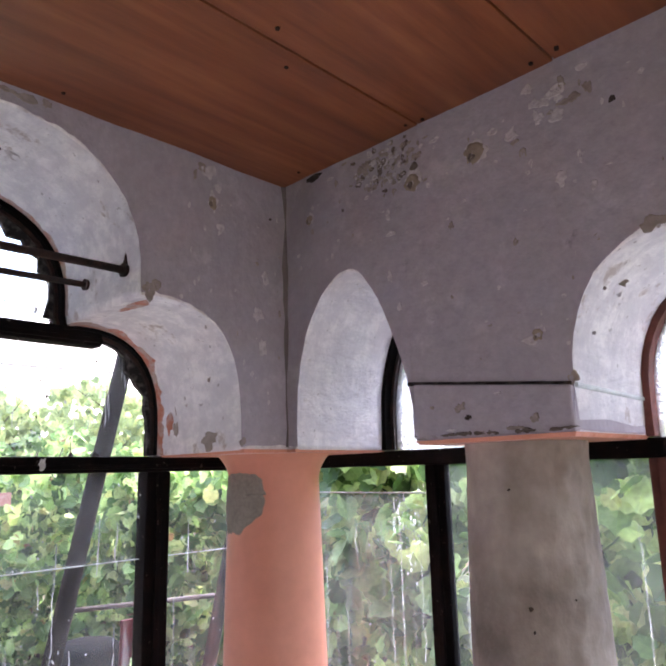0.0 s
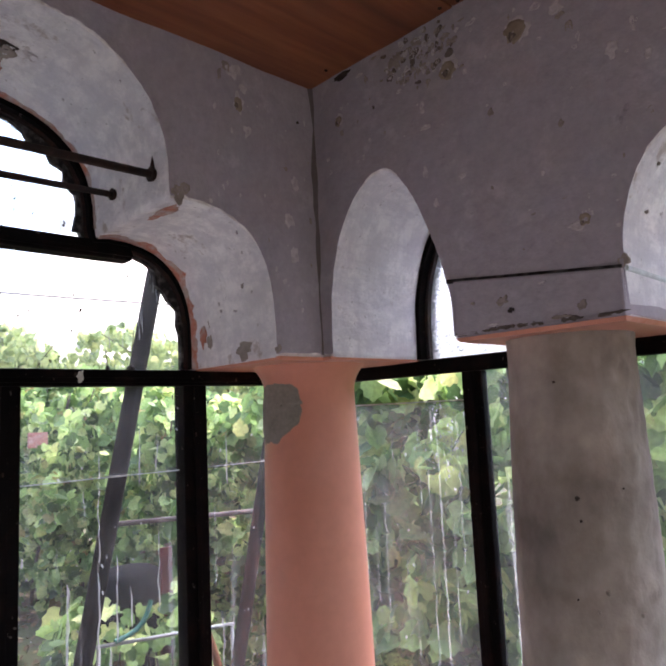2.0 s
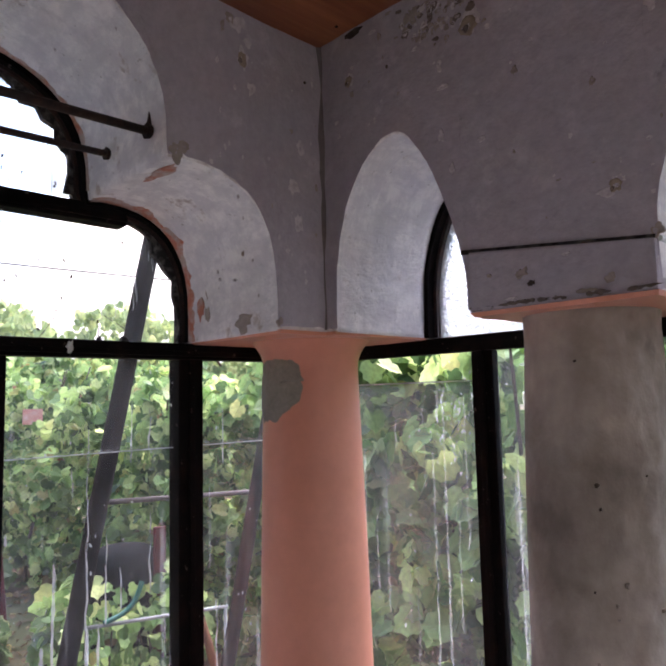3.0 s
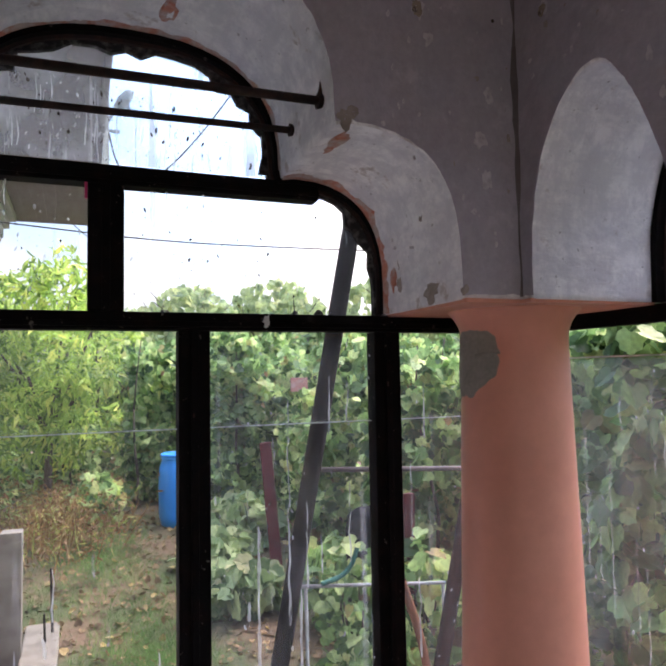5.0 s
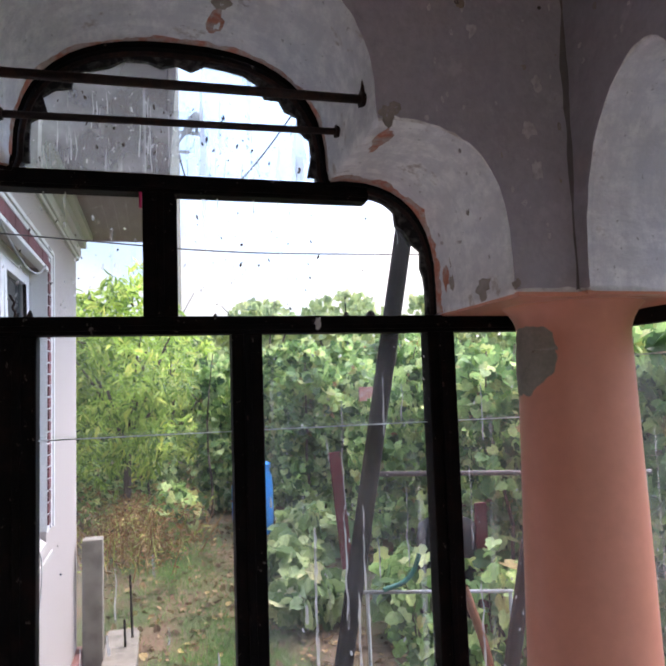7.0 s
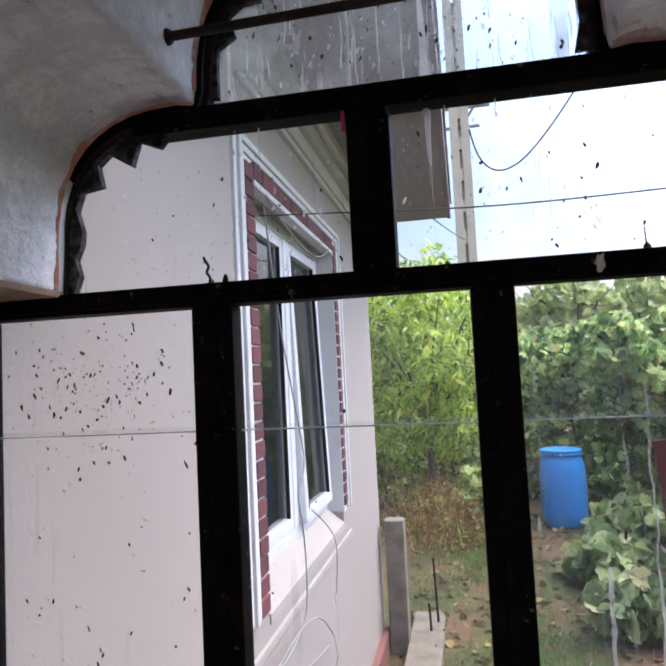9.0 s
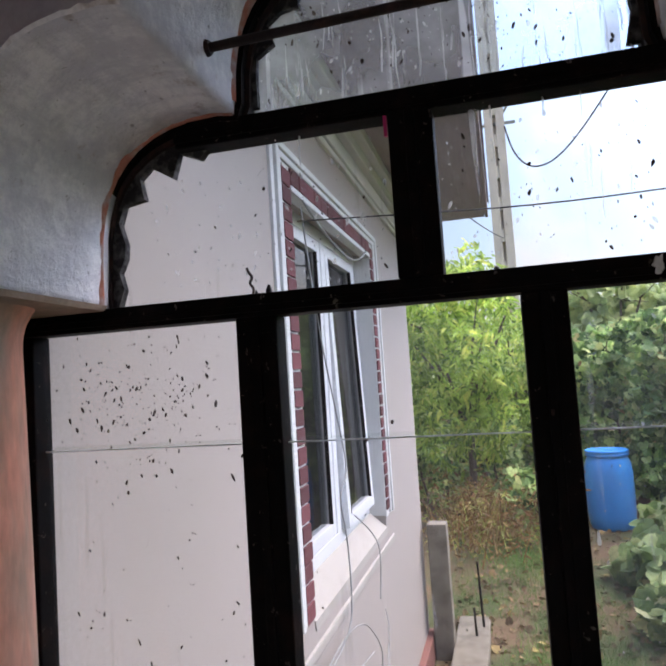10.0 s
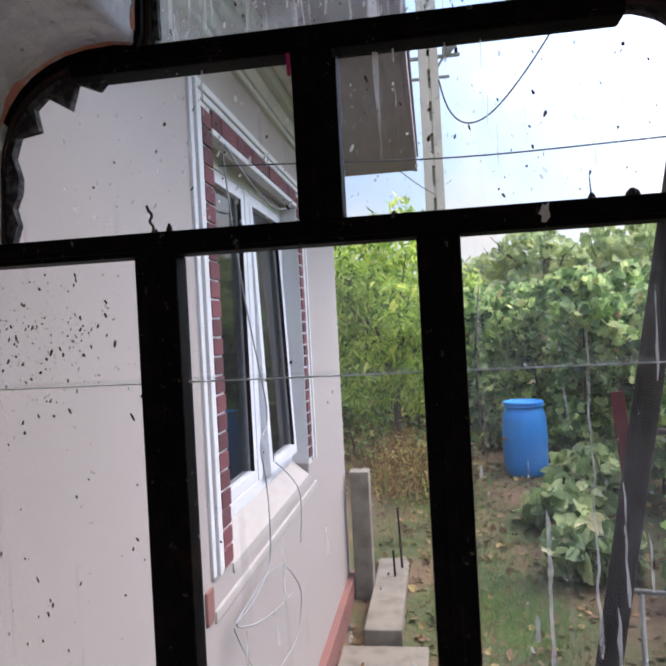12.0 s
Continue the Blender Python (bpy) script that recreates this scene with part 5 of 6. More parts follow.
# ---- brick slips round the house window ----
bm = box(-0.047, 0.047, 0.0, 0.010, -0.0275, 0.0275, bevel=0.004)
me_brick = bpy.data.meshes.new("brick")
bm.to_mesh(me_brick)
bm.free()
me_brick.materials.append(M_BRICK)
brnd = random.Random(3)


def brick(x, z, turn, wide=1.0, tall=1.0):
    ob = new("brick", me_brick)
    ob.matrix_basis = Matrix.Translation((x, HY + 0.001 + brnd.uniform(0, 0.004), z)) @ Matrix.Rotation(radians(turn + brnd.uniform(-1.5, 1.5)), 4, "Y") @ Matrix.Diagonal((wide, 1, tall, 1))
    hang(ob, house)


for i in range(24):
    brick(-2.757, 0.79 + 0.0695 * i, 0, 1.08, 1.12)
    if i > 0:
        brick(-4.414, 0.79 + 0.0695 * i, 0, 0.9, 1.08)
for i in range(14):
    brick(-2.872 - 0.1095 * i, 2.4105, 0, 1.12, 1.22)


# ---- wear on walls and columns ----
def chip(parent, place, seed, u, z, ru, rz, material, label="", n=22, lip=0.003, ragged=0.3, k=0):
    """A knocked-out or crumbled spot: a ragged rim with a shallow dish in it."""
    r = random.Random(k * 7 + int(u * 1000))
    bm = bmesh.new()
    ph = r.uniform(0, 50)
    jag = []
    for i in range(n):
        ca, sa = math.cos(2 * math.pi * i / n), math.sin(2 * math.pi * i / n)
        jag.append(1 + ragged * (1.5 * noise.noise(Vector((ca * 1.1, sa * 1.1, ph))) + 0.9 * noise.noise(Vector((ca * 3.1, sa * 3.1, ph + 7))) + 0.25 * r.uniform(-1, 1)))
    rings = []
    for f, d in ((1.0, 0.0015), (0.9, -lip * 0.55), (0.74, -lip), (0.5, -lip * 0.45), (0.22, -lip * 0.25)):
        ring = []
        for i in range(n):
            a = 2 * math.pi * i / n
            j = 1 + (jag[i] - 1) * f
            uu, zz = u + ru * f * j * math.cos(a), z + rz * f * j * math.sin(a)
            ring.append(bm.verts.new(place(uu, wob(uu, zz, seed) + d + 0.0005 * r.uniform(-1, 1), zz)))
        rings.append(ring)
    for a, b in zip(rings, rings[1:]):
        for i in range(n):
            bm.faces.new((a[i], a[(i + 1) % n], b[(i + 1) % n], b[i]))
    bm.faces.new(rings[-1])
    return part("chip", bm, material, parent, label, True)


def on_west(u, d, z):
    return (XI - d, u, z)


def on_north(u, d, z):
    return (u, YI + d, z)


# round plug holes with a pale ring, shade painted in at the lower left
for place, wall, seed, u, z, ru, rz in ((on_north, wall_north, 7.0, -0.545, 2.222, 0.021, 0.018), (on_north, wall_north, 7.0, -0.678, 2.215, 0.017, 0.019), (on_north, wall_north, 7.0, -0.459, 1.894, 0.009, 0.010), (on_north, wall_north, 7.0, -0.949, 2.221, 0.010, 0.011), (on_west, wall_west, 1.0, 0.722, 2.2315, 0.011, 0.016)):
    chip(wall, place, seed, u + 0.003, z + 0.004, ru * 1.2, rz * 1.15, M_CHIP_PALE, "pale crumbled rim", lip=0.0006, ragged=0.5, k=3)
    chip(wall, place, seed, u, z, ru, rz, M_DAMP, "brown plug hole", lip=0.0018, ragged=0.3, k=4)
    chip(wall, place, seed, u - 0.005, z - 0.004, ru * 0.34, rz * 0.4, M_CHIP_DARK, "", lip=0.0030, ragged=0.5, k=5, n=10)
# crumbling under the ceiling and scattered knocks
crnd = random.Random(12)
for i in range(130):
    u, z = crnd.gauss(-0.745, 0.050), crnd.gauss(2.270, 0.026)
    chip(wall_north, on_north, 7.0, u, min(z, 2.312), crnd.uniform(0.002, 0.009), crnd.uniform(0.002, 0.008), (M_CHIP, M_CHIP_DARK, M_CHIP, M_CHIP_PALE)[i % 4], "", 10, 0.0010, 0.6, i)
for i in range(18):
    u, z = crnd.gauss(-0.405, 0.035), crnd.gauss(2.258, 0.018)
    chip(wall_north, on_north, 7.0, u, min(z, 2.308), crnd.uniform(0.004, 0.013), crnd.uniform(0.004, 0.013), M_CHIP_PALE if i % 4 else M_CHIP, "", 18, 0.0012, 0.5, 40 + i)
for i, (u, z, a, b, m) in enumerate(((-0.311, 2.223, 0.006, 0.006, M_HOLE), (-0.476, 2.228, 0.012, 0.012, M_CHIP_PALE), (-0.468, 2.214, 0.006, 0.005, M_CHIP), (-0.643, 1.782, 0.016, 0.009, M_CHIP), (-0.655, 1.795, 0.014, 0.008, M_CHIP_PALE), (-0.276, 2.022, 0.022, 0.011, M_CHIP), (-0.411, 1.823, 0.009, 0.010, M_CHIP), (-0.933, 2.312, 0.022, 0.009, M_HOLE), (-0.733, 2.132, 0.012, 0.006, M_CHIP_PALE), (-0.47, 1.888, 0.013, 0.007, M_CHIP_PALE), (-0.66, 2.02, 0.008, 0.005, M_CHIP_PALE), (-0.60, 2.11, 0.006, 0.007, M_CHIP), (-0.74, 2.05, 0.006, 0.012, M_CHIP_PALE), (-0.72, 1.99, 0.006, 0.009, M_CHIP_PALE), (-0.40, 2.13, 0.010, 0.014, M_CHIP_PALE), (-0.35, 2.10, 0.006, 0.010, M_CHIP_PALE))):
    chip(wall_north, on_north, 7.0, u, z, a, b, m, "", 18, 0.0011, 0.45, 80 + i)
for i, (u, z, a, b, m) in enumerate(((0.681, 2.278, 0.005, 0.012, M_CHIP), (0.694, 2.300, 0.012, 0.012, M_CHIP), (0.712, 2.296, 0.022, 0.016, M_CHIP_PALE), (0.737, 2.268, 0.010, 0.010, M_CHIP_PALE), (0.871, 2.235, 0.0035, 0.0035, M_HOLE), (0.588, 2.030, 0.014, 0.017, M_CHIP), (0.604, 2.038, 0.010, 0.010, M_CHIP), (0.744, 2.181, 0.009, 0.012, M_CHIP_PALE), (0.353, 2.309, 0.020, 0.008, M_CHIP), (0.388, 2.311, 0.010, 0.008, M_CHIP), (0.327, 2.312, 0.016, 0.006, M_CHIP), (0.84, 2.02, 0.012, 0.016, M_CHIP_PALE), (0.85, 1.95, 0.014, 0.018, M_CHIP_PALE), (0.86, 2.10, 0.010, 0.014, M_CHIP_PALE), (0.803, 1.762, 0.006, 0.010, M_CHIP))):
    chip(wall_west, on_west, 1.0, u, z, a, b, m, "", 18, 0.0011, 0.45, 120 + i)
for i in range(30):
    u, z, k = crnd.uniform(-0.98, -0.10), crnd.uniform(1.87, 2.30), crnd.uniform(0.002, 0.007)
    if abs(u + 0.8525) > 0.17 or z > 2.12:
        chip(wall_north, on_north, 7.0, u, z, k * crnd.uniform(0.7, 1.8), k * crnd.uniform(0.7, 1.8), M_CHIP_PALE if i % 3 else M_CHIP, "", 12, 0.0008, 0.6, 500 + i)
# pale flecks and scratches in the paint
for i in range(90):
    u, z, k = crnd.uniform(-0.99, -0.06), crnd.uniform(1.87, 2.31), crnd.uniform(0.0012, 0.0035)
    if abs(u + 0.845) > 0.165 or z > 2.11:
        chip(wall_north, on_north, 7.0, u, z, k * crnd.uniform(0.6, 2.6), k * crnd.uniform(0.6, 2.6), M_CHIP_PALE if i % 5 else M_CHIP, "", 8, 0.0005, 0.6, 900 + i)
for i in range(40):
    u, z, k = crnd.uniform(0.64, 0.90), crnd.uniform(1.80, 2.31), crnd.uniform(0.0012, 0.0040)
    if u > 0.60 + 0.25 * (2.05 - z) or z > 2.1:
        chip(wall_west, on_west, 1.0, u, z, k * crnd.uniform(0.6, 1.6), k * crnd.uniform(0.8, 3.0), M_CHIP_PALE if i % 5 else M_CHIP, "", 8, 0.0005, 0.6, 1100 + i)
chip(wall_west, lambda a, d, b: (a, b, 2.0145 + d), 51.0, -1.115, 0.606, 0.045, 0.013, M_RUBBED, "streak of salmon paint", 24, 0.001, 0.5, 1200)
# weathered, crumbled plaster by the end column
for i, (u, z, a, b, m) in enumerate(((-0.36, 2.04, 0.10, 0.16, M_WALL_OLD), (-0.285, 1.815, 0.030, 0.050, M_CHIP), (-0.262, 1.850, 0.018, 0.030, M_CHIP), (-0.30, 1.765, 0.050, 0.016, M_CHIP), (-0.395, 1.865, 0.020, 0.024, M_CHIP), (-0.23, 2.01, 0.022, 0.035, M_CHIP), (-0.32, 2.03, 0.030, 0.030, M_CHIP), (-0.40, 2.10, 0.030, 0.05, M_CHIP), (-0.262, 1.775, 0.012, 0.022, M_CHIP))):
    chip(wall_west, on_west, 1.0, u, z, a, b, m, "", 40, 0.0012 + 0.0012 * (i > 0), 0.6, 160 + i)


for i, (u, z, a, b) in enumerate(((-0.268, 1.835, 0.036, 0.050), (-0.262, 1.775, 0.030, 0.040), (-0.30, 1.80, 0.030, 0.055), (-0.335, 1.90, 0.022, 0.060), (-0.30, 2.00, 0.030, 0.055), (-0.36, 2.06, 0.040, 0.060), (-0.27, 2.07, 0.026, 0.030), (-0.40, 1.80, 0.022, 0.030))):
    chip(wall_west, lambda uu, d, zz: (XI + 0.0012 - d, uu, zz), 1.0, u, z, a, b, M_DAMP if i < 4 else M_MOSS, "", 36, 0.0010, 0.38, 700 + i)


# knocks on the block over the grey column
for i, (u, z, a, b, m) in enumerate(((-0.60, 1.795, 0.016, 0.010, M_CHIP), (-0.585, 1.778, 0.008, 0.006, M_HOLE), (-0.655, 1.800, 0.006, 0.005, M_CHIP), (-0.53, 1.812, 0.008, 0.005, M_CHIP_PALE), (-0.47, 1.770, 0.012, 0.008, M_CHIP), (-0.62, 1.760, 0.014, 0.004, M_CHIP_PALE), (-0.50, 1.757, 0.020, 0.004, M_CHIP))):
    chip(wall_north, lambda uu, d, zz: (uu, YI - 0.0085 + d, zz), 44.0, u, z, a * 0.7, b * 0.7, m, "", 18, 0.0011, 0.6, 400 + i)


# dark brown spots along the block's lower edge
for i in range(22):
    u = crnd.uniform(-0.688, -0.416)
    chip(wall_north, lambda uu, d, zz: (uu, YI - 0.0085 + d, zz), 44.0, u, 1.7515 + crnd.uniform(-0.001, 0.003), crnd.uniform(0.004, 0.014), crnd.uniform(0.0015, 0.0035), M_CHIP_DARK, "", 10, 0.0009, 0.7, 440 + i)


# patches on the inside of the arches
def reveal(u):
    """Spots on the inner side of the west arch's foot, which bends inward as it rises."""
    return lambda a, d, z: (a, WEST_C + 0.32 + (u - WEST_C - 0.32) * (1 - min(1, max(0, (z - 1.80) / 0.218)) ** 2.5) ** 0.4 + d, z)


for i, (y, x, z, a, b, m) in enumerate(((0.797, -1.142, 1.772, 0.026, 0.020, M_CHIP), (0.797, -1.255, 1.852, 0.012, 0.024, M_CHIP), (0.797, -1.285, 1.815, 0.012, 0.022, M_RUBBED), (0.797, -1.262, 1.80, 0.010, 0.014, M_CHIP), (0.797, -1.215, 1.905, 0.012, 0.016, M_CHIP), (0.797, -1.19, 1.885, 0.007, 0.007, M_CHIP))):
    chip(wall_west, reveal(y), 40.0, x, z, a, b, m, "", 18, 0.0016, 0.5, 200 + i)
chip(wall_north, lambda a, d, z: (-1.0025 + d, a, z), 41.0, 1.12, 1.812, 0.012, 0.006, M_CHIP, "", 12, 0.004, 0.4, 230)
chip(wall_north, lambda a, d, z: (-1.0025 + d, a, z), 41.0, 1.04, 1.80, 0.010, 0.004, M_CHIP_PALE, "", 12, 0.004, 0.4, 231)


def soffit_spot(u, x, a, b, material, k):
    """A patch on the underside of the west arch's crown at y = u."""
    q = min(1, abs(u - WEST_C) / 0.292)
    z = 2.03 + 0.257 * (1 - q ** 2.5) ** 0.4 - 0.018 * (XI - x) / 0.355
    chip(wall_west, lambda aa, d, bb: (aa, u + (bb - z), z + d), 50.0, x, z, a, b, material, "", 14, 0.004, 0.4, k)


soffit_spot(0.350, -1.17, 0.012, 0.020, M_HOLE, 240)
soffit_spot(0.352, -1.19, 0.022, 0.020, M_CHIP, 241)
soffit_spot(0.39, -1.17, 0.015, 0.016, M_CHIP_PALE, 242)
soffit_spot(0.345, -1.25, 0.045, 0.018, M_RUBBED, 243)

# salmon paint left on the plaster along the steel, rubbed away towards the room
def rubbed_edge(pts, width, seed, crown=0.0):
    rnd = random.Random(seed)
    bm = bmesh.new()
    prev = None
    for i, (u, z) in enumerate(pts):
        a, b = pts[max(i - 1, 0)], pts[min(i + 1, len(pts) - 1)]
        du, dz = b[0] - a[0], b[1] - a[1]
        k = math.hypot(du, dz) or 1
        nu, nz = dz / k, -du / k
        w = width * (0.3 + 0.9 * abs(noise.noise(Vector((u * 14, z * 14, seed)))) + 0.5 * abs(noise.noise(Vector((u * 55, z * 55, seed)))) + 0.15 * rnd.random())
        row = []
        for d in (0.300, 0.303 - w * 0.6, 0.303 - w):
            drop = 0.018 * d / 0.355 * max(0, (z - 2.03) / 0.257)
            off = 0.0035 if d != 0.303 - w else -0.001
            row.append(bm.verts.new((XI - d, u + nu * off, z - drop + nz * off)))
        if prev:
            for k in range(2):
                bm.faces.new((prev[k], row[k], row[k + 1], prev[k + 1]))
        prev = row
    part("paint_edge", bm, M_RUBBED, wall_west, "rubbed salmon paint edge", True)


rubbed_edge(fine(lobe(WEST_C, 1, 10, 0.517)[:13][::-1], 0.005), 0.035, 6)
rubbed_edge(fine(lobe(WEST_C, -1, 10, 0.526)[:13], 0.008), 0.016, 7)
rubbed_edge(fine(lobe(WEST_C, -1, 10, 0.526)[13:] + lobe(WEST_C, 1, 10, 0.517)[13:][::-1][1:], 0.008), 0.022, 8)


# grey cement patch on the corner column
def column_patch(col, cx, cy, a0, z0, half_a, half_z, material, label, seed):
    bm = bmesh.new()
    na, nz = 24, 24
    cells = {}
    for i in range(na + 1):
        for j in range(nz + 1):
            fa, fz = 2 * i / na - 1, 2 * j / nz - 1
            k = math.hypot(fa, fz)
            if k > 0:
                s = max(abs(fa), abs(fz)) / k * (1 + 0.30 * noise.noise(Vector((fa / k * 1.4, fz / k * 1.4, seed))) + 0.18 * noise.noise(Vector((fa / k * 4, fz / k * 4, seed + 3))))
                fa, fz = fa * s, fz * s
            z = z0 + half_z * fz * (1.25 if fz < 0 else 0.9) + (0.3 * half_z * fa if fz < 0 else 0)
            rr = 0.099 + 0.042 * ((SPRING - z) / SPRING) ** 0.85 + 0.0045 - 0.005 * max(abs(2 * i / na - 1), abs(2 * j / nz - 1)) ** 6
            a = a0 + half_a * fa
            cells[i, j] = bm.verts.new((cx + rr * math.cos(a), cy + rr * math.sin(a), z))
    for i in range(na):
        for j in range(nz):
            bm.faces.new((cells[i, j], cells[i + 1, j], cells[i + 1, j + 1], cells[i, j + 1]))
    part("cement_patch", bm, material, col, label, True)


column_patch(corner_column, -1.169, 0.999, radians(-92), 1.655, radians(44), 0.068, M_CEMENT, "rough grey cement patch", 1.0)

# pits in the bare concrete column: raised spots, their shade put into colour
prnd = random.Random(31)
for i in range(12):
    k = prnd.uniform(0.012, 0.035)
    column_patch(grey_column, -0.568, 1.050, radians(prnd.uniform(-80, -15)), prnd.uniform(1.12, 1.70), k * 1.3, k * prnd.uniform(0.09, 0.16), M_CHIP if i % 2 else M_HOLE, "", i)


# dried drips and mud on the glass
def drip(parent, place, u, z0, z1, w, seed, lean=0.0, material=None):
    """A dried run of dirty water, wider at its foot."""
    bm = bmesh.new()
    n = max(4, int(abs(z0 - z1) / 0.02))
    left, right = [], []
    for i in range(n + 1):
        t = i / n
        z = z0 + (z1 - z0) * t
        c = u + lean * t + 0.005 * noise.noise(Vector((z * 25, seed, 0)))
        k = 0.8 * w * (0.3 + 0.8 * abs(noise.noise(Vector((z * 30, seed * 1.7, 3)))) + 0.5 * t ** 3) * (0.4 if i in (0, n) else 1)
        left.append(bm.verts.new(place(c - k / 2, -0.0006, z)))
        right.append(bm.verts.new(place(c + k / 2, -0.0006, z)))
    for i in range(n):
        bm.faces.new((left[i], left[i + 1], right[i + 1], right[i]))
    ob = part("dried_drip", bm, material or M_DRIP, parent)
    ob.visible_shadow = False
    return ob


def west_glass(u, d, z):
    return (XF - 0.0245 + d, u, z)


def north_glass(u, d, z):
    return (u, YF + 0.0135 + d, z)


for i, (u, a, b, w) in enumerate(((0.591, 1.572, 1.13, 0.008), (0.629, 1.367, 1.199, 0.006), (0.722, 1.40, 1.237, 0.006), (0.865, 1.433, 1.258, 0.006), (0.529, 1.33, 1.00, 0.014), (0.720, 1.607, 1.527, 0.007), (0.780, 1.36, 1.175, 0.007), (0.509, 1.187, 1.150, 0.016), (0.226, 1.309, 1.267, 0.010), (0.508, 1.399, 1.353, 0.009), (0.445, 1.395, 1.375, 0.010), (0.253, 1.175, 1.145, 0.010), (0.147, 1.175, 1.14, 0.012), (0.614, 1.20, 1.02, 0.012), (0.68, 1.63, 1.50, 0.005), (0.56, 1.50, 1.44, 0.006), (0.66, 1.30, 1.22, 0.006), (0.88, 1.20, 1.02, 0.009), (0.90, 1.60, 1.48, 0.006), (0.16, 1.29, 1.20, 0.007), (0.10, 1.16, 1.08, 0.009), (0.34, 1.12, 1.05, 0.012))):
    drip(window_west, west_glass, u, a, b, w, i)
for i, (u, a, b, w) in enumerate(((-1.144, 1.454, 1.124, 0.007), (-0.975, 1.598, 1.05, 0.012), (-1.006, 1.50, 1.04, 0.008), (-0.944, 1.41, 1.13, 0.008), (-1.083, 1.30, 1.10, 0.006), (-1.176, 1.364, 1.18, 0.006), (-0.92, 1.62, 1.30, 0.007), (-1.03, 1.62, 1.42, 0.006), (-1.11, 1.58, 1.50, 0.006), (-0.99, 1.64, 1.56, 0.014), (-1.21, 1.50, 1.20, 0.007), (-1.06, 1.25, 0.95, 0.009), (-0.80, 1.50, 1.10, 0.008), (-0.75, 1.62, 1.40, 0.006), (-0.45, 1.60, 1.30, 0.008), (-0.35, 1.66, 1.45, 0.012))):
    drip(window_north, north_glass, u, a, b, w * 0.8, 40 + i, 0.0, M_DRIP_THIN)
drnd = random.Random(8)
for i in range(44):
    u = drnd.uniform(0.03, 0.56)
    top = 2.02 + 0.16 * drnd.random()
    drip(window_west, west_glass, u, top, top - drnd.uniform(0.03, 0.13), drnd.uniform(0.004, 0.008), 70 + i, 0.0, M_DRIP_TOP)
for i in range(14):
    u, top = drnd.uniform(0.30, 0.76), drnd.uniform(1.82, 1.95)
    drip(window_west, west_glass, u, top, top - drnd.uniform(0.02, 0.07), drnd.uniform(0.002, 0.004), 100 + i)


def spots(parent, place, name, centres, rnd, label, material=None):
    """Mud splashes: many tiny flat spots in one mesh."""
    bm = bmesh.new()
    for u, z in centres:
        r = 0.0007 + 0.0021 * rnd.random() ** 4
        k = rnd.uniform(1.0, 2.6)
        lean = rnd.uniform(-0.5, 0.5)
        vs = []
        for j in range(7):
            a = 2 * math.pi * j / 7
            du, dz = r * math.cos(a) * rnd.uniform(0.7, 1.2), r * k * math.sin(a) * rnd.uniform(0.7, 1.2)
            vs.append(bm.verts.new(place(u + du + lean * dz, -0.0008, z + dz)))
        bm.faces.new(vs)
    ob = part(name, bm, material or M_HOLE, parent, label)
    ob["kind"] = "stuff"


srnd = random.Random(21)
spots(window_west, west_glass, "mud_spots", [(srnd.gauss(-0.215, 0.075), srnd.gauss(1.60, 0.055)) for _ in range(230)] + [(srnd.uniform(-0.33, -0.05), srnd.uniform(1.05, 1.70)) for _ in range(110)], srnd, "dark mud splashes on the glass")
spots(window_west, west_glass, "mud_spots", [(srnd.uniform(0.05, 0.36), srnd.uniform(1.05, 1.69)) for _ in range(26)] + [(srnd.uniform(0.45, 0.76), srnd.uniform(1.05, 1.69)) for _ in range(20)], srnd, "dark mud splashes on the glass")
spots(window_west, west_glass, "mud_spots", [(srnd.uniform(-0.18, 0.20), srnd.uniform(1.76, 1.94)) for _ in range(40)] + [(srnd.uniform(0.30, 0.72), srnd.uniform(1.76, 1.95)) for _ in range(80)], srnd, "dark mud splashes on the glass")
spots(window_west, west_glass, "mud_spots", [(srnd.uniform(0.03, 0.54), srnd.uniform(2.02, 2.17)) for _ in range(150)], srnd, "dark rain spots on the crown pane")

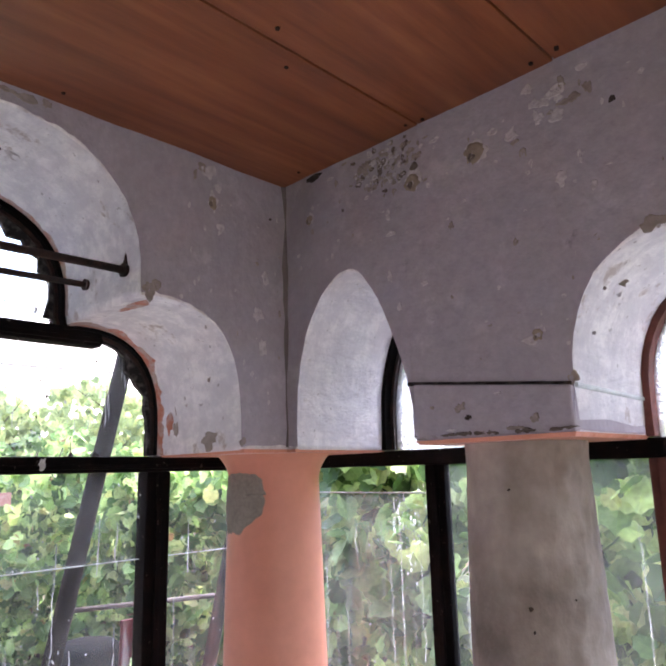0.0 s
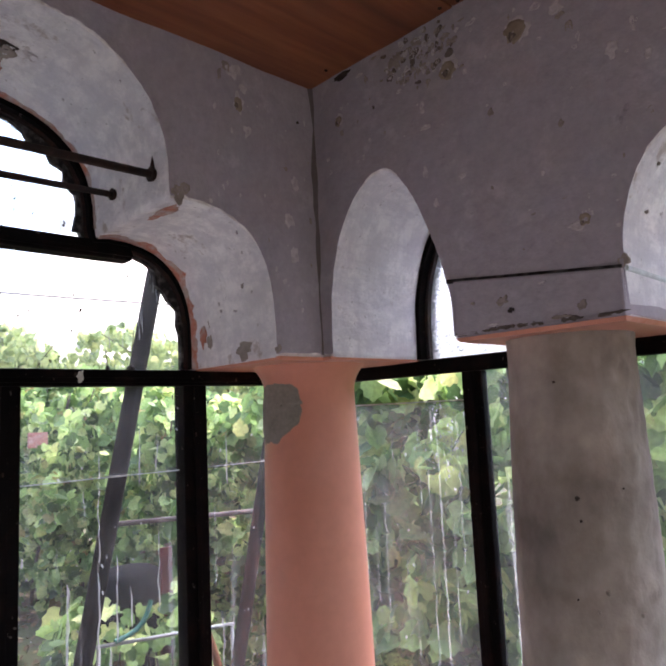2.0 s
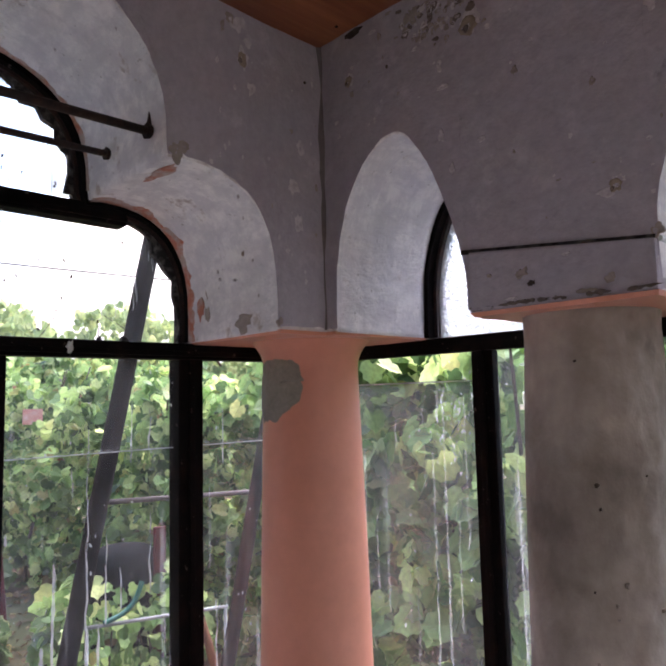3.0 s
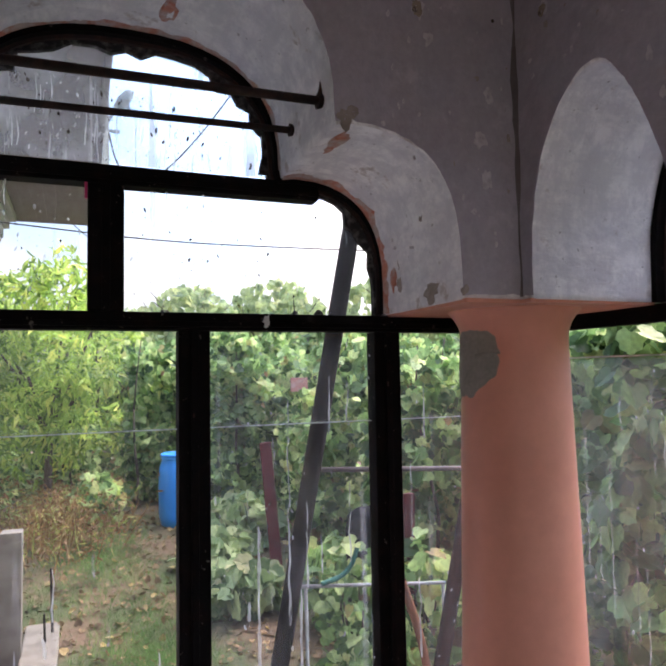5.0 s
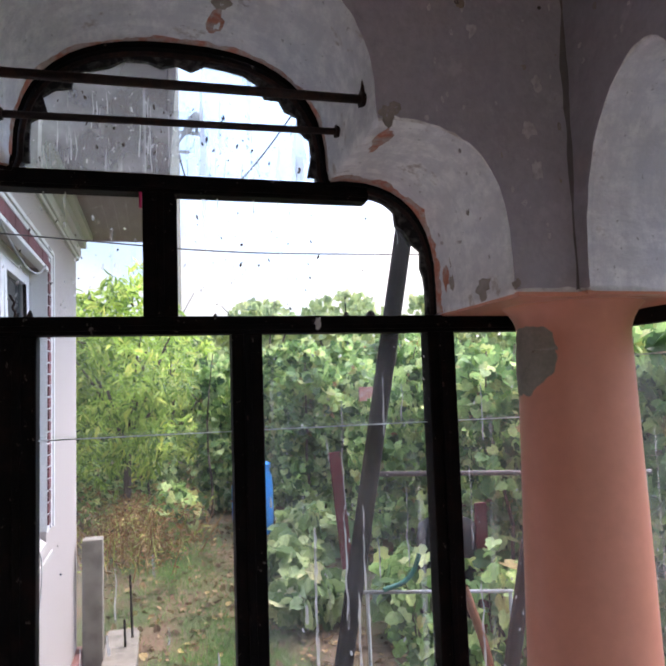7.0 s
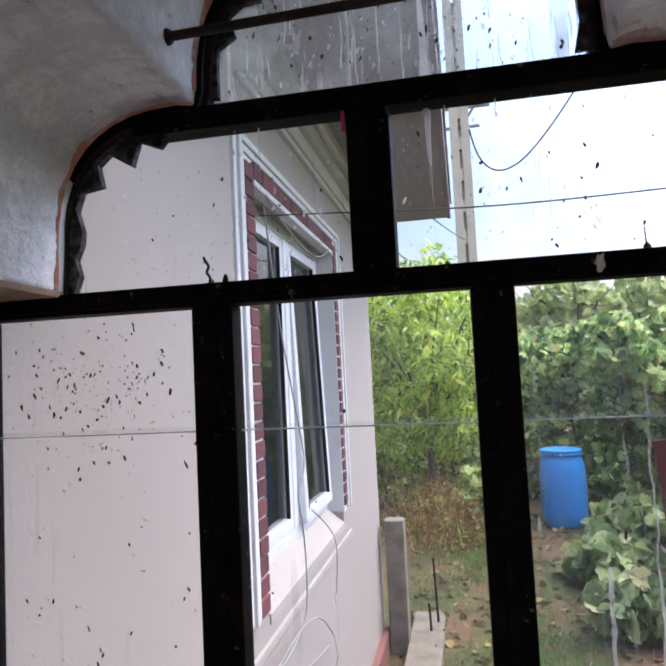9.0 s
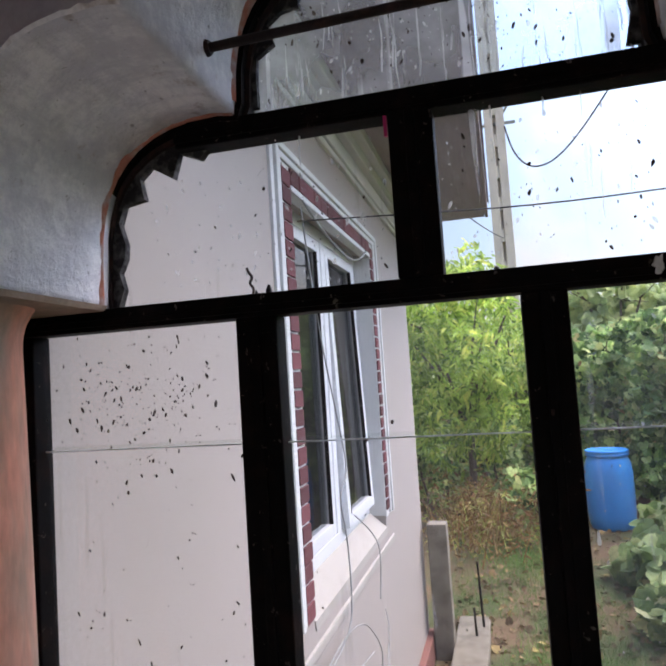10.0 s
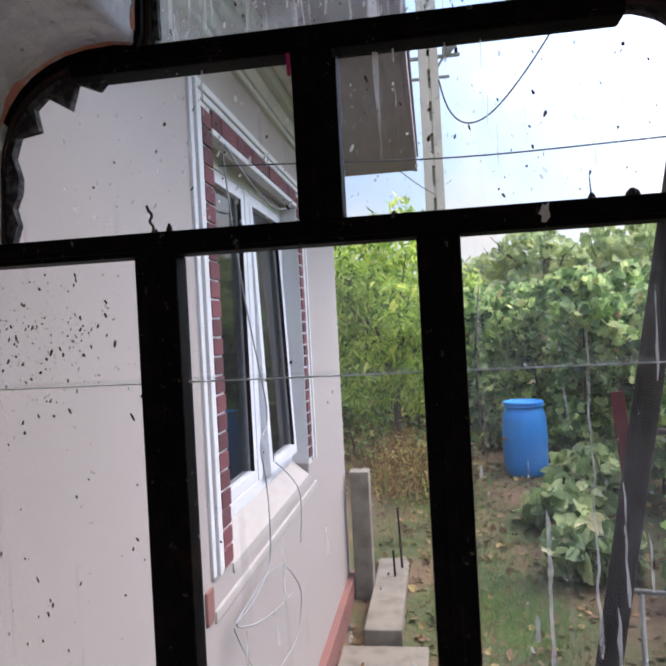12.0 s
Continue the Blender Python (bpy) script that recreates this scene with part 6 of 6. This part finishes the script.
spots(window_west, west_glass, "dried_spots", [(srnd.uniform(0.02, 0.30), srnd.uniform(2.02, 2.20)) for _ in range(240)] + [(srnd.uniform(0.30, 0.54), srnd.uniform(2.02, 2.15)) for _ in range(60)], srnd, "white dried rain spots", M_DRIP_TOP)
spots(window_north, north_glass, "dried_spots", [(srnd.gauss(-0.955, 0.030), srnd.gauss(1.57, 0.055)) for _ in range(260)] + [(srnd.uniform(-1.26, -0.90), srnd.uniform(1.0, 1.64)) for _ in range(90)], srnd, "white dried spatter", M_DRIP_TOP)
spots(window_west, west_glass, "dried_spots", [(srnd.uniform(-0.18, 0.20), srnd.uniform(1.75, 1.96)) for _ in range(170)] + [(srnd.uniform(0.28, 0.60), srnd.uniform(1.75, 1.96)) for _ in range(120)] + [(srnd.uniform(0.44, 1.1), srnd.uniform(1.0, 1.7)) for _ in range(160)], srnd, "white dried rain spots", M_DRIP_TOP)
# crumbs of mortar and twigs lying on the transom
for i, (u, w, h) in enumerate(((0.604, 0.012, 0.008), (0.655, 0.020, 0.010), (0.02, 0.010, 0.012), (0.00, 0.006, 0.006), (0.345, 0.008, 0.005))):
    bm = lathe(XF - 0.012, u, [(1.7435, w * 0.5), (1.7435 + h * 0.5, w * 0.42), (1.7435 + h, w * 0.15)], 7, 0.4, i)
    tagged(part("mortar_crumb", bm, M_PUTTY), "dark mortar crumb lying on the steel transom", "crumb", "crumbs on the transom")
tagged(part("twig", rod((XF - 0.012, 0.604, 1.744), (XF - 0.014, 0.603, 1.774), 0.0012, 0.0007, 6), M_RUST), "thin twig standing on the steel transom", "twig")
tagged(tube("twig", [(XF - 0.012, -0.006, 1.743), (XF - 0.012, -0.002, 1.752), (XF - 0.012, -0.011, 1.760), (XF - 0.012, -0.004, 1.769), (XF - 0.012, -0.012, 1.778), (XF - 0.012, -0.013, 1.784)], 0.0022, M_RUST), "dark curled twig standing on the steel transom", "twig")
part("paint_flake", box(XF - 0.004, XF + 0.002, 0.2075, 0.2125, 1.945, 1.975, bevel=0.001), M_MAGENTA, window_west, "bright pink chip")
# worn spots on the bars
for y, z, w, h in ((0.80, 1.60, 0.004, 0.010), (0.40, 1.55, 0.004, 0.008)):
    part("paint_flake", box(XF - 0.002, XF + 0.0075 if h < 0.012 else XF + 0.0052, y - w / 2, y + w / 2, z - h / 2, z + h / 2, bevel=0.001), M_TRIM if z > 1.7 else M_RUST, window_west)
# a ragged chip hanging over the transom, its glint painted white
chip(window_west, lambda u, d, z: (XF + 0.0045 - d, u, z), 60.0, 0.541, 1.727, 0.007, 0.012, M_TRIM, "chip with its glint painted white", 14, 0.0008, 0.5, 300)
